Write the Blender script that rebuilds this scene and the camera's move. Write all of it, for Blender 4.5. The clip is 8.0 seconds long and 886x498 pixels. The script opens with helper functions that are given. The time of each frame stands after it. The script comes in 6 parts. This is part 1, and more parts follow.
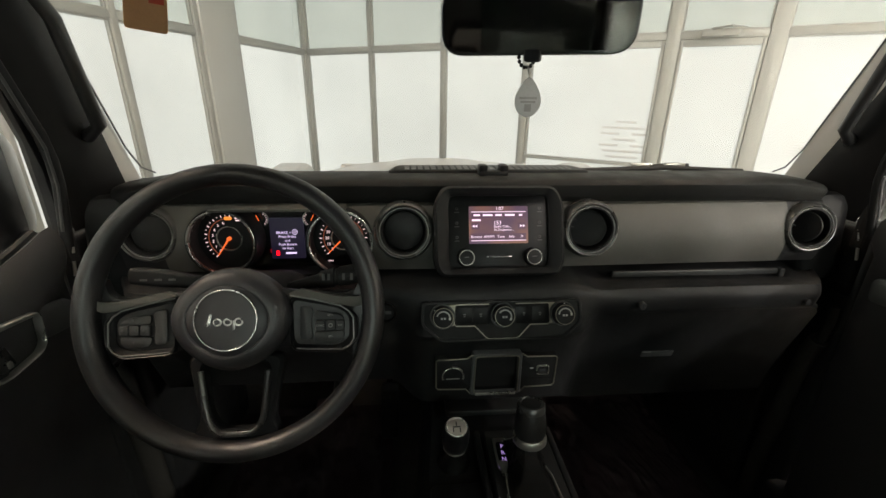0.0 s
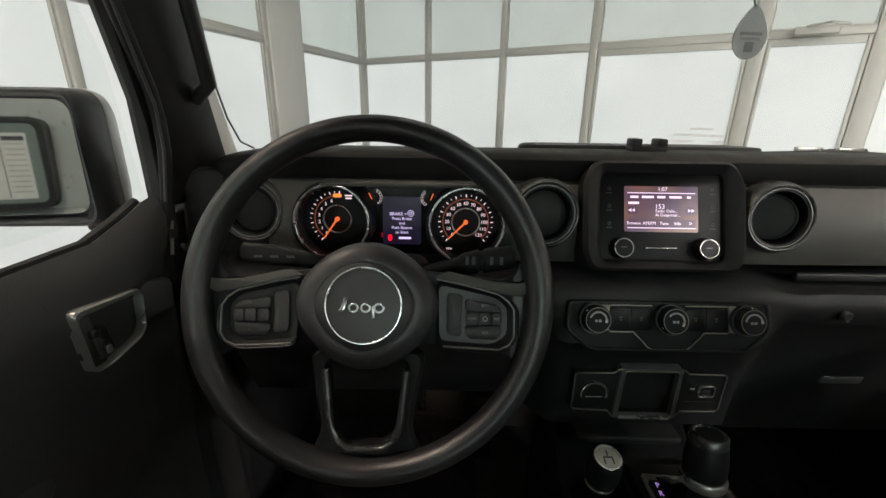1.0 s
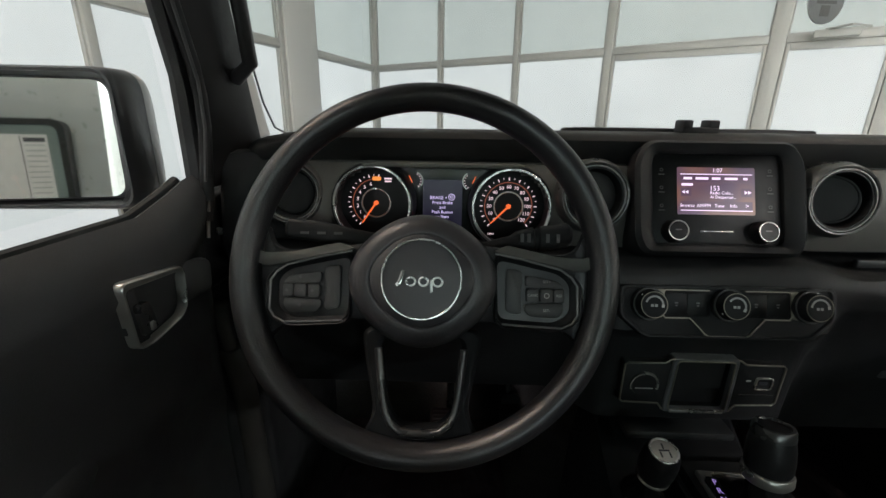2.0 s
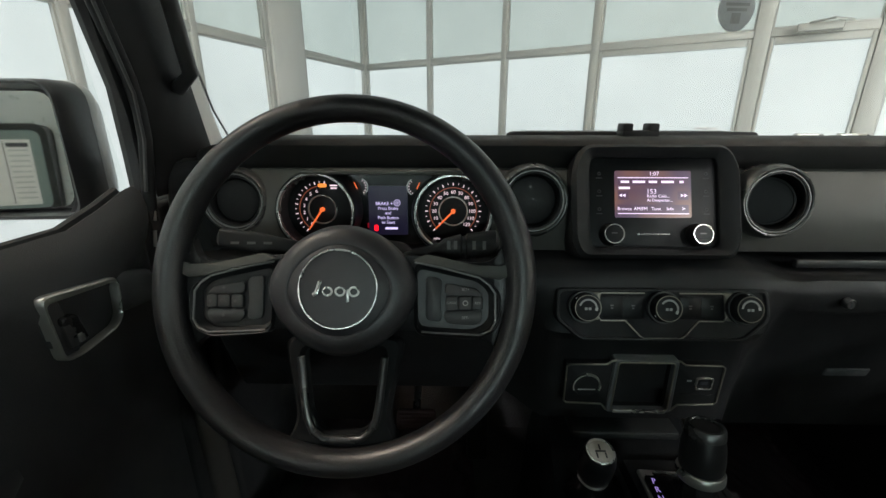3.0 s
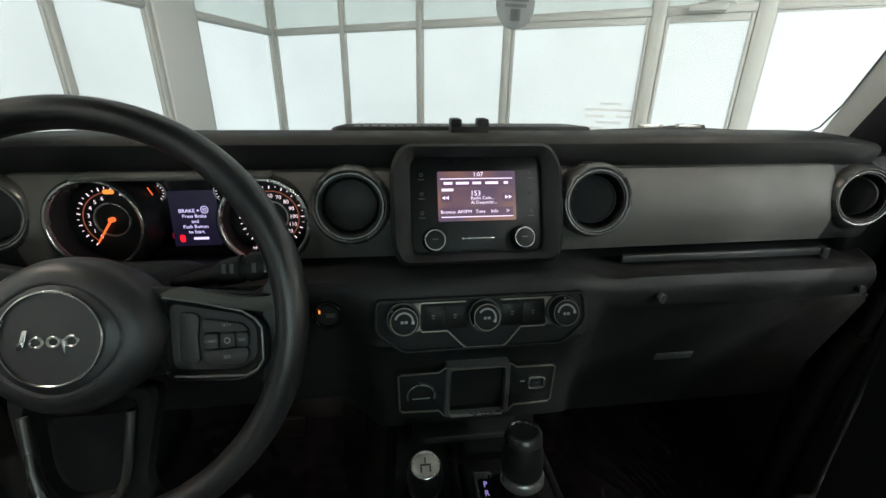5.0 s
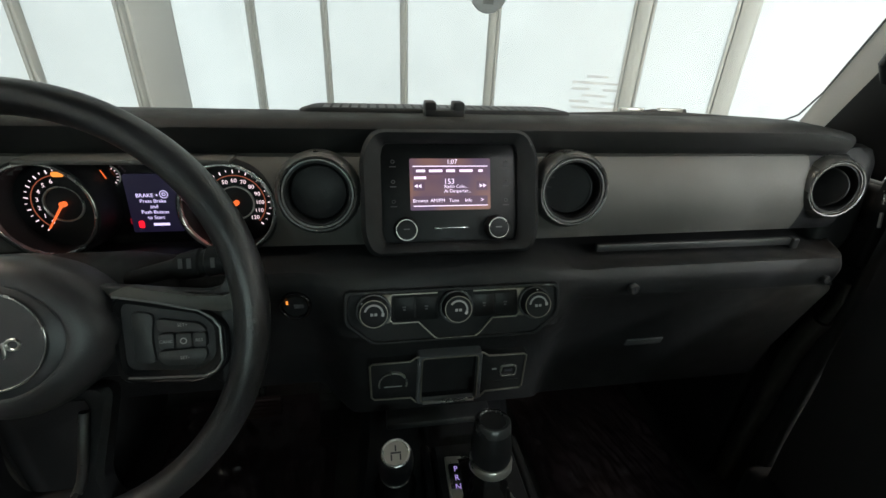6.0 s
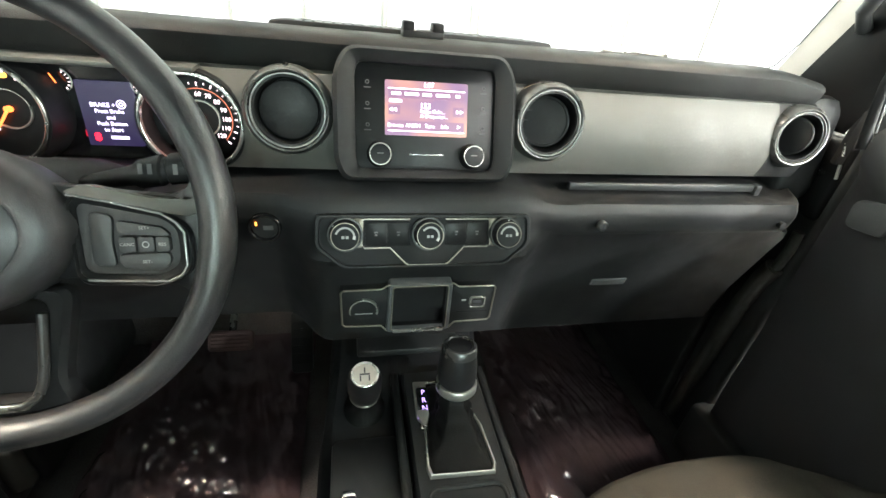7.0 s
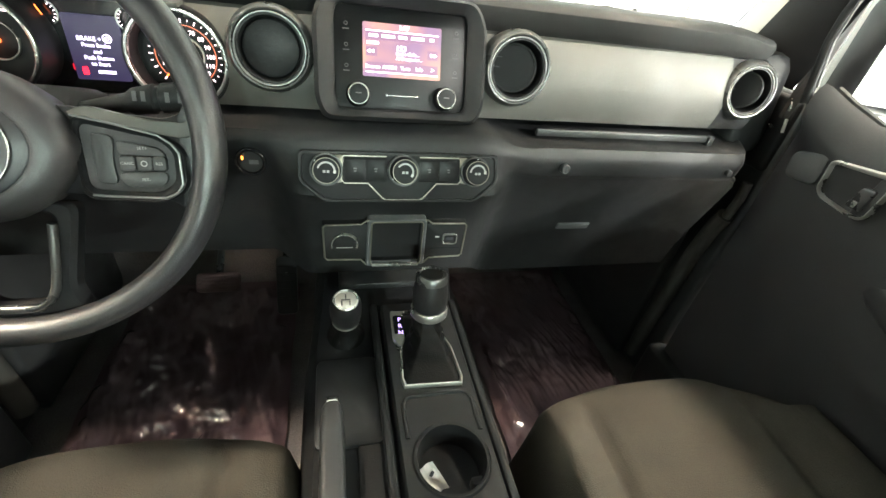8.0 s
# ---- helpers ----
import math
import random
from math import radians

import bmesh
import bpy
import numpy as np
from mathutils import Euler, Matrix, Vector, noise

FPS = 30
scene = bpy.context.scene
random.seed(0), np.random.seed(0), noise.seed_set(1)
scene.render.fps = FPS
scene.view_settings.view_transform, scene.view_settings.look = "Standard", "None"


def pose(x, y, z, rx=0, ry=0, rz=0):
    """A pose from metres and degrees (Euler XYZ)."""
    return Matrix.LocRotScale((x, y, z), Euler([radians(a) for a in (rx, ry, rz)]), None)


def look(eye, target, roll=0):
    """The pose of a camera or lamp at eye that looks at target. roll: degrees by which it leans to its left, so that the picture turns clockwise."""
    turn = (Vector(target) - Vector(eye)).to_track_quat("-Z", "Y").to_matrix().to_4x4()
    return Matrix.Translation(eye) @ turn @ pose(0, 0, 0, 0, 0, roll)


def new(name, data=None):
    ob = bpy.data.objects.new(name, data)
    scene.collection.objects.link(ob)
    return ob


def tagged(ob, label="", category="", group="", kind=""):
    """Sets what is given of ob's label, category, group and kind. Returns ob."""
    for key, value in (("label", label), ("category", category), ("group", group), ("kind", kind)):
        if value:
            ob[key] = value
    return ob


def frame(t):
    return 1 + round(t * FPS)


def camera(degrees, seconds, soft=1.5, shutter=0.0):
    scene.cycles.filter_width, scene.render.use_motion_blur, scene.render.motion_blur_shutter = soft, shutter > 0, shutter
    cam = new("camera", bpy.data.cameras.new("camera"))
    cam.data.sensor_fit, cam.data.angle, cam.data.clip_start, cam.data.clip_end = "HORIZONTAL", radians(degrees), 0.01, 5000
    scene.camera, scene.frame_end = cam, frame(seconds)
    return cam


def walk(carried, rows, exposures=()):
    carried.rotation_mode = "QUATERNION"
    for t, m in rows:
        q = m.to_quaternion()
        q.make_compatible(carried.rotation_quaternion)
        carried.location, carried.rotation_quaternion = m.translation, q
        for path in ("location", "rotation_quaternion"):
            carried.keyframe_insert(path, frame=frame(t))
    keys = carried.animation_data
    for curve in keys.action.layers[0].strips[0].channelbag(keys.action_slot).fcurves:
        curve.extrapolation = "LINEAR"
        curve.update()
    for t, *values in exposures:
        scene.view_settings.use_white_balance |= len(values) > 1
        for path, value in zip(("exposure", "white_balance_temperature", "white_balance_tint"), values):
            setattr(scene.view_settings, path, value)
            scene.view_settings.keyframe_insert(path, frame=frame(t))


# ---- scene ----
cam = camera(93.2, 8.0)
PATH = [
    (0, (-0.163, 0.02, 1.509), (-0.003, 1.886, 0.809), 0.8),
    (0.5, (-0.262, 0.082, 1.473), (-0.203, 1.971, 0.817), 0.9),
    (1, (-0.319, 0.127, 1.423), (-0.334, 2.022, 0.783), 0.8),
    (1.5, (-0.362, 0.135, 1.386), (-0.412, 2.036, 0.766), 0.6),
    (1.7, (-0.375, 0.137, 1.377), (-0.418, 2.045, 0.777), 0.9),
    (2.8, (-0.323, 0.122, 1.393), (-0.385, 2.028, 0.791), 0.1),
    (3, (-0.289, 0.134, 1.394), (-0.333, 2.037, 0.781), -0.0),
    (3.5, (-0.243, 0.142, 1.399), (-0.226, 2.035, 0.753), -0.4),
    (4, (-0.181, 0.157, 1.408), (-0.094, 2.034, 0.722), -0.6),
    (4.5, (-0.139, 0.173, 1.418), (0.031, 2.032, 0.7), -0.6),
    (5.8, (-0.104, 0.205, 1.444), (0.206, 2.003, 0.626), 2.5),
    (6, (-0.1, 0.207, 1.447), (0.21, 1.985, 0.585), 2.3),
    (6.5, (-0.096, 0.2, 1.422), (0.245, 1.931, 0.481), 3.9),
    (7, (-0.096, 0.186, 1.411), (0.318, 1.852, 0.385), 6.2),
    (7.5, (-0.106, 0.156, 1.411), (0.339, 1.759, 0.301), 7.6),
    (8, (-0.093, 0.114, 1.405), (0.389, 1.676, 0.252), 8.5),
]
EXPOSURES = [(0, 0.0, 6650, 11), (0.5, -0.16, 6500, 10), (1.0, -0.14, 6250, 12), (1.7, -0.17, 6050, 12), (3.0, -0.06, 5900, 6), (4.5, 0.14, 5850, 5), (6.3, 0.12, 5950, 5), (6.5, 0.10, 6000, 8), (6.6, 0.35, 6050, 5), (6.8, 1.4, 6150, 4), (7.0, 2.25, 6050, 5), (8.0, 2.48, 6250, 4)]
walk(cam, [(t, look(eye, target, roll)) for t, eye, target, roll in PATH], EXPOSURES)

# ---- world and lamps ----
DAYLIGHT = 0.88
SIDE_WATTS, NEAR_WATTS, FAR_WATTS = 20.0, 230.0, 1700.0
world = bpy.data.worlds.new("world")
scene.world = world
world.use_nodes = True
sky = world.node_tree.nodes.new("ShaderNodeTexSky")
sky.sky_type = "NISHITA"
sky.sun_disc = False
sky.sun_elevation, sky.sun_rotation = radians(50), radians(40)
world.node_tree.links.new(sky.outputs[0], world.node_tree.nodes["Background"].inputs[0])
world.node_tree.nodes["Background"].inputs[1].default_value = 0.08

# ---- materials ----


def material(name, colour, rough=0.5, metal=0.0, grain=0.0, grain_size=0.002, spread=0.12, patches=0.05, rough_spread=0.1, spec=0.5, coat=0.0):
    """A surface with variation at two scales and fine relief of the given grain size in metres."""
    m = bpy.data.materials.new(name)
    m.use_nodes = True
    n, k = m.node_tree.nodes, m.node_tree.links
    b = n["Principled BSDF"]
    b.inputs["Metallic"].default_value = metal
    b.inputs["Specular IOR Level"].default_value = spec
    b.inputs["Coat Weight"].default_value = coat
    co = n.new("ShaderNodeTexCoord")
    big = n.new("ShaderNodeTexNoise")
    big.inputs["Scale"].default_value = 1 / patches
    big.inputs["Detail"].default_value = 4
    fine = n.new("ShaderNodeTexNoise")
    fine.inputs["Scale"].default_value = 1 / grain_size
    fine.inputs["Detail"].default_value = 3
    for t in (big, fine):
        k.new(co.outputs["Object"], t.inputs["Vector"])
    both = n.new("ShaderNodeMath")
    both.operation = "ADD"
    k.new(big.outputs[0], both.inputs[0])
    k.new(fine.outputs[0], both.inputs[1])
    ramp = n.new("ShaderNodeMapRange")
    ramp.inputs[1].default_value, ramp.inputs[2].default_value = 0.6, 1.4
    ramp.inputs[3].default_value, ramp.inputs[4].default_value = 1 - spread, 1 + spread
    k.new(both.outputs[0], ramp.inputs[0])
    mul = n.new("ShaderNodeVectorMath")
    mul.operation = "SCALE"
    mul.inputs[0].default_value = colour
    k.new(ramp.outputs[0], mul.inputs["Scale"])
    k.new(mul.outputs[0], b.inputs["Base Color"])
    rr = n.new("ShaderNodeMapRange")
    rr.inputs[1].default_value, rr.inputs[2].default_value = 0.3, 0.7
    rr.inputs[3].default_value, rr.inputs[4].default_value = max(0.02, rough - rough_spread), min(1, rough + rough_spread)
    k.new(big.outputs[0], rr.inputs[0])
    k.new(rr.outputs[0], b.inputs["Roughness"])
    if grain:
        bump = n.new("ShaderNodeBump")
        bump.inputs["Strength"].default_value = grain
        bump.inputs["Distance"].default_value = grain_size * 0.5
        k.new(fine.outputs[0], bump.inputs["Height"])
        k.new(bump.outputs[0], b.inputs["Normal"])
    return m


def glow(name, colour, strength):
    m = bpy.data.materials.new(name)
    m.use_nodes = True
    b = m.node_tree.nodes["Principled BSDF"]
    b.inputs["Base Color"].default_value = (0.02, 0.02, 0.02, 1)
    b.inputs["Roughness"].default_value = 0.3
    b.inputs["Emission Color"].default_value = (*colour, 1)
    b.inputs["Emission Strength"].default_value = strength
    return m


def clear(name, tint, gloss=0.06, rough=0.02):
    """Thin glass: mostly clear, with a Fresnel gloss."""
    m = bpy.data.materials.new(name)
    m.use_nodes = True
    n, k = m.node_tree.nodes, m.node_tree.links
    n.remove(n["Principled BSDF"])
    tr, gl, mix = n.new("ShaderNodeBsdfTransparent"), n.new("ShaderNodeBsdfGlossy"), n.new("ShaderNodeMixShader")
    lw, pw, mp = n.new("ShaderNodeLayerWeight"), n.new("ShaderNodeMath"), n.new("ShaderNodeMapRange")
    tr.inputs[0].default_value = (*tint, 1)
    gl.inputs["Roughness"].default_value = rough
    pw.operation, pw.inputs[1].default_value = "POWER", 5.0
    k.new(lw.outputs["Facing"], pw.inputs[0])
    mp.inputs[3].default_value, mp.inputs[4].default_value = gloss * 0.5, 0.6
    k.new(pw.outputs[0], mp.inputs[0])
    k.new(mp.outputs[0], mix.inputs[0])
    k.new(tr.outputs[0], mix.inputs[1])
    k.new(gl.outputs[0], mix.inputs[2])
    k.new(mix.outputs[0], n["Material Output"].inputs[0])
    return m


def frosted(name, tint, body):
    """Glass with a white film: daylight comes through it, tinted and a little uneven."""
    m = bpy.data.materials.new(name)
    m.use_nodes = True
    n, k = m.node_tree.nodes, m.node_tree.links
    n.remove(n["Principled BSDF"])
    tr, df, mix = n.new("ShaderNodeBsdfTransparent"), n.new("ShaderNodeBsdfDiffuse"), n.new("ShaderNodeMixShader")
    co, no, rg, sc = n.new("ShaderNodeTexCoord"), n.new("ShaderNodeTexNoise"), n.new("ShaderNodeMapRange"), n.new("ShaderNodeVectorMath")
    no.inputs["Scale"].default_value = 1.1
    k.new(co.outputs["Object"], no.inputs["Vector"])
    rg.inputs[3].default_value, rg.inputs[4].default_value = 0.93, 1.05
    k.new(no.outputs[0], rg.inputs[0])
    sc.operation = "SCALE"
    sc.inputs[0].default_value = tint
    k.new(rg.outputs[0], sc.inputs["Scale"])
    k.new(sc.outputs[0], tr.inputs[0])
    df.inputs[0].default_value = (0.8, 0.8, 0.78, 1)
    mix.inputs[0].default_value = body
    k.new(tr.outputs[0], mix.inputs[1])
    k.new(df.outputs[0], mix.inputs[2])
    k.new(mix.outputs[0], n["Material Output"].inputs[0])
    return m


def thin_sheet(name, colour, through_share):
    """Card or thin plastic: part of the light behind it comes through."""
    m = material(name, colour, 0.7, spread=0.08, patches=0.02)
    n, k = m.node_tree.nodes, m.node_tree.links
    b = n["Principled BSDF"]
    tl, mix = n.new("ShaderNodeBsdfTranslucent"), n.new("ShaderNodeMixShader")
    k.new(b.inputs["Base Color"].links[0].from_socket, tl.inputs["Color"])
    mix.inputs[0].default_value = through_share
    k.new(b.outputs[0], mix.inputs[1])
    k.new(tl.outputs[0], mix.inputs[2])
    k.new(mix.outputs[0], n["Material Output"].inputs[0])
    return m


M_PAD = material("moulded_black_dash_skin", (0.014, 0.0145, 0.0145), 0.55, grain=0.5, grain_size=0.0016, spec=0.28)
M_PLASTIC = material("black_grained_plastic", (0.0165, 0.0172, 0.018), 0.52, grain=0.4, grain_size=0.0012, spec=0.28)
M_DOORPAD = material("mid_grey_moulded_plastic", (0.11, 0.112, 0.115), 0.5, grain=0.3, grain_size=0.0015)
M_TRIM = material("dark_grey_trim_plastic", (0.034, 0.036, 0.037), 0.42, grain=0.3, grain_size=0.0012)
M_GREY = material("dark_grey_door_plastic", (0.054, 0.054, 0.056), 0.5, grain=0.4, grain_size=0.0015, spec=0.4)
M_BAND = material("satin_silver_grey_paint", (0.096, 0.0945, 0.0865), 0.58, metal=0.12, grain=0.12, grain_size=0.0008, spread=0.06)
M_RIM = material("black_leatherette", (0.023, 0.023, 0.025), 0.37, grain=0.30, grain_size=0.0018, spread=0.05, rough_spread=0.015, spec=0.8)
M_HUB = material("matt_black_hub_plastic", (0.042, 0.041, 0.045), 0.42, grain=0.3, grain_size=0.001, rough_spread=0.03, spec=0.65)
M_PILLAR = material("black_pillar_and_recess_trim", (0.008, 0.0082, 0.0088), 0.5, grain=0.4, grain_size=0.0012, spec=0.3)
M_STRIP = material("grey_body_edge", (0.06, 0.058, 0.051), 0.8, spread=0.08)
M_POD = material("black_button_pod", (0.016, 0.016, 0.0175), 0.38, grain=0.2, grain_size=0.001)
M_KEY = material("soft_grey_keys", (0.052, 0.053, 0.054), 0.5, grain=0.2, grain_size=0.001)
M_GLOVE = material("deep_black_plastic", (0.014, 0.0148, 0.016), 0.6, grain=0.4, grain_size=0.0012, spec=0.2)
M_GLOSS = material("piano_black_plastic", (0.012, 0.012, 0.013), 0.15, spread=0.05, rough_spread=0.04)
M_SCREENBLACK = material("black_display_fascia", (0.008, 0.0083, 0.009), 0.42, spread=0.05, spec=0.22)
M_CHROME = material("chrome", (0.6, 0.6, 0.59), 0.26, metal=1.0, spread=0.04, rough_spread=0.05)
M_SATIN = material("satin_silver", (0.50, 0.49, 0.46), 0.3, metal=0.75, spread=0.05)
M_WING = material("satin_dark_silver", (0.26, 0.26, 0.257), 0.38, metal=0.35, spread=0.05)
M_LINE = material("dull_silver_trim", (0.235, 0.22, 0.185), 0.4, metal=0.6, spread=0.06)
M_GUN = material("gunmetal_trim", (0.13, 0.13, 0.13), 0.28, metal=0.7, spread=0.06)
M_RUBBER = material("black_rubber", (0.02, 0.02, 0.02), 0.7, grain=0.3, grain_size=0.002)
M_FABRIC = material("charcoal_woven_seat_cloth", (0.054, 0.050, 0.041), 0.9, grain=0.9, grain_size=0.0018, spread=0.25, spec=0.2)
M_SEAM = material("dark_seam_thread", (0.034, 0.031, 0.027), 0.9)
M_CARPET = material("black_carpet", (0.13, 0.122, 0.12), 0.95, grain=1.0, grain_size=0.004, spread=0.3, spec=0.1)
M_WHITE = material("white_car_paint", (0.46, 0.465, 0.465), 0.4, spread=0.02, coat=0.2)
M_PARKED = material("grey_metallic_car_paint", (0.46, 0.48, 0.475), 0.35, metal=0.2, spread=0.03, coat=0.4)
M_PARKGLASS = material("greenish_car_glass", (0.20, 0.25, 0.235), 0.12, spread=0.1, patches=0.3)
M_FRAME = material("painted_windshield_frame", (0.5, 0.51, 0.49), 0.4, spread=0.05)
M_MULLION = material("painted_aluminium", (0.28, 0.285, 0.265), 0.45, spread=0.05, patches=0.4)
M_COLUMN = material("painted_steel_column", (0.35, 0.355, 0.335), 0.5, spread=0.05, patches=0.5)
M_WALL = material("white_plaster", (0.72, 0.71, 0.68), 0.85, grain=0.3, grain_size=0.01, patches=0.8, spread=0.05)
M_FLOOR = material("polished_pale_tile", (0.62, 0.61, 0.58), 0.18, spread=0.06, patches=0.5)
M_CEIL = material("ceiling_panel", (0.7, 0.7, 0.68), 0.9, grain=0.5, grain_size=0.01, patches=0.3)
M_MIRROR = material("mirror_silver", (0.56, 0.60, 0.585), 0.02, metal=1.0, spread=0.01, rough_spread=0.01)
M_DARKMIRROR = material("dimmed_mirror", (0.045, 0.042, 0.040), 0.05, metal=1.0, spread=0.01, rough_spread=0.01)
M_CARD = thin_sheet("kraft_card", (0.60, 0.41, 0.24), 0.55)
M_REDINK = material("red_ink", (0.5, 0.08, 0.05), 0.8)
M_TAG = thin_sheet("pale_grey_plastic_tag", (0.78, 0.79, 0.79), 0.85)
M_INK = material("dark_ink", (0.05, 0.05, 0.06), 0.7)
M_PALEINK = material("pale_print", (0.36, 0.36, 0.36), 0.6)
M_DIMINK = material("dark_grey_print", (0.09, 0.09, 0.092), 0.6)
M_LEATHER = material("black_boot_leather", (0.007, 0.0068, 0.0068), 0.55, grain=0.6, grain_size=0.002, spec=0.15)
M_VINYL = material("grey_vinyl_lettering", (0.5, 0.5, 0.49), 0.6)
M_PAPER = material("white_paper", (0.75, 0.74, 0.72), 0.8)
# the red-brown reflected on the pedal is put into the rubber's colour
M_BRUSH = material("brake_rubber_reflected_red", (0.09, 0.05, 0.05), 0.6, grain=0.4)
M_GLASS = clear("window_glass", (0.96, 0.98, 0.97))
M_TINT = clear("tinted_glass", (0.42, 0.46, 0.45))
M_PANE = frosted("frosted_film_glass", (0.97, 0.97, 0.95), 0.12)
# upper row: same film, its dimmer look set by a darker tint
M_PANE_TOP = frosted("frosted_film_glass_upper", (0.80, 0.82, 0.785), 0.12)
M_DAY = glow("overcast_daylight", (0.97, 1.0, 0.98), DAYLIGHT)
M_WHITEGLOW = glow("white_backlight", (1.0, 0.72, 0.74), 1.15)
M_ORANGE = glow("orange_needle", (1.0, 0.16, 0.03), 1.1)
M_ARC = glow("orange_scale_line", (0.9, 0.22, 0.1), 0.3)
M_AMBER = glow("amber_lamp", (1.0, 0.3, 0.04), 1.1)
M_RED = glow("red_warning_lamp", (1.0, 0.004, 0.012), 2.6)
M_REDDIM = glow("dim_red_glow", (1.0, 0.01, 0.03), 0.22)
M_PINK = glow("pink_white_backlight", (1.0, 0.78, 0.95), 1.4)
M_LILAC = glow("lilac_backlight", (0.82, 0.66, 1.0), 1.2)
M_GATE = glow("violet_gate_letters", (0.62, 0.40, 1.0), 0.55)
M_BEZEL = material("satin_black_vent_bezel", (0.062, 0.062, 0.059), 0.30, metal=0.2, spread=0.05, spec=0.8)
M_STRIPGLOW = glow("lilac_menu_strip", (0.42, 0.22, 0.34), 0.27)
M_LCD = glow("cluster_lcd", (0.14, 0.10, 0.30), 0.058)
M_LAMP = glow("warm_ceiling_lamp", (1.0, 0.66, 0.38), 45.0)


def film_material():
    """Thin crinkled plastic film over a dark plum mat: dim body colour, sharp gloss on the creases."""
    m = material("wrinkled_clear_film", (0.115, 0.079, 0.089), 0.6, spread=0.2, patches=0.08, rough_spread=0.05, spec=0.15, coat=1.0)
    n, k = m.node_tree.nodes, m.node_tree.links
    n["Principled BSDF"].inputs["Coat Roughness"].default_value = 0.03
    n["Principled BSDF"].inputs["Coat IOR"].default_value = 1.9
    co, w, bump = n.new("ShaderNodeTexCoord"), n.new("ShaderNodeTexNoise"), n.new("ShaderNodeBump")
    w.inputs["Scale"].default_value = 9
    w.inputs["Detail"].default_value = 1.0
    w.inputs["Distortion"].default_value = 0.6
    k.new(co.outputs["Object"], w.inputs["Vector"])
    bump.inputs["Strength"].default_value = 0.2
    bump.inputs["Distance"].default_value = 0.02
    k.new(w.outputs[0], bump.inputs["Height"])
    k.new(bump.outputs[0], n["Principled BSDF"].inputs["Coat Normal"])
    return m


def display_material():
    """The radio display's lit background: dark plum at the edges, amber in the middle."""
    m = glow("radio_display", (0.2, 0.1, 0.1), 0.68)
    n, k = m.node_tree.nodes, m.node_tree.links
    co, gr, ramp = n.new("ShaderNodeTexCoord"), n.new("ShaderNodeTexNoise"), n.new("ShaderNodeValToRGB")
    gr.inputs["Scale"].default_value = 22
    gr.inputs["Detail"].default_value = 0.5
    k.new(co.outputs["Object"], gr.inputs["Vector"])
    ramp.color_ramp.elements[0].position, ramp.color_ramp.elements[1].position = 0.35, 0.62
    ramp.color_ramp.elements[0].color = (0.16, 0.09, 0.15, 1)
    ramp.color_ramp.elements[1].color = (0.36, 0.17, 0.12, 1)
    k.new(gr.outputs[0], ramp.inputs[0])
    k.new(ramp.outputs[0], n["Principled BSDF"].inputs["Emission Color"])
    return m


M_FILM = film_material()
M_DISPLAY = display_material()

# ---- shaping helpers ----


def face(x, y, z, lean=0.0, yaw=0.0):
    """A panel's own frame: x to the right, y up along it, z out towards the seats; lean: degrees by which its top leans forward."""
    a = radians(lean)
    m = Matrix(((1, 0, 0, 0), (0, math.sin(a), -math.cos(a), 0), (0, math.cos(a), math.sin(a), 0), (0, 0, 0, 1)))
    return Matrix.Translation((x, y, z)) @ Matrix.Rotation(radians(yaw), 4, "Z") @ m


def at(x, y, z=0.0, turn=0.0):
    return Matrix.Translation((x, y, z)) @ Matrix.Rotation(radians(turn), 4, "Z")


ID = Matrix.Identity(4)


def box(bm, size, m=ID, bevel=0.0, seg=2):
    vs = bmesh.ops.create_cube(bm, size=1.0, matrix=m @ Matrix.Diagonal((*size, 1)))["verts"]
    if bevel:
        es = list({e for v in vs for e in v.link_edges})
        bmesh.ops.bevel(bm, geom=es, offset=bevel, segments=seg, affect="EDGES", profile=0.5)
    return bm


def skin(bm, rings, closed=True, ends=True):
    """Faces between rings of equal length."""
    vv = [[bm.verts.new(p) for p in r] for r in rings]
    n = len(vv[0])
    for a, b in zip(vv, vv[1:]):
        for i in range(n if closed else n - 1):
            j = (i + 1) % n
            bm.faces.new((a[i], a[j], b[j], b[i]))
    if ends and closed:
        bm.faces.new(vv[0][::-1])
        bm.faces.new(vv[-1])
    return bm


def lathe(bm, profile, m=ID, seg=48, squash=1.0):
    """A turned form round the local z axis, of (radius, height) points."""
    rings = []
    for r, h in profile:
        r = max(r, 1e-5)
        rings.append([m @ Vector((r * math.cos(2 * math.pi * i / seg), squash * r * math.sin(2 * math.pi * i / seg), h)) for i in range(seg)])
    return skin(bm, rings)


def ring(bm, r0, r1, h0, h1, m=ID, seg=48, soft=0.2):
    """A closed band between two radii and two heights, its front edges eased."""
    e = (r1 - r0) * soft
    return loop_skin(bm, [(r0, h0), (r0, h1 - e), (r0 + e, h1), (r1 - e, h1), (r1, h1 - e), (r1, h0)], m, seg)


def loop_skin(bm, section, m, seg):
    rings = []
    for i in range(seg):
        a = 2 * math.pi * i / seg
        rings.append([m @ Vector((r * math.cos(a), r * math.sin(a), h)) for r, h in section])
    return skin(bm, rings + [rings[0]], closed=True, ends=False)


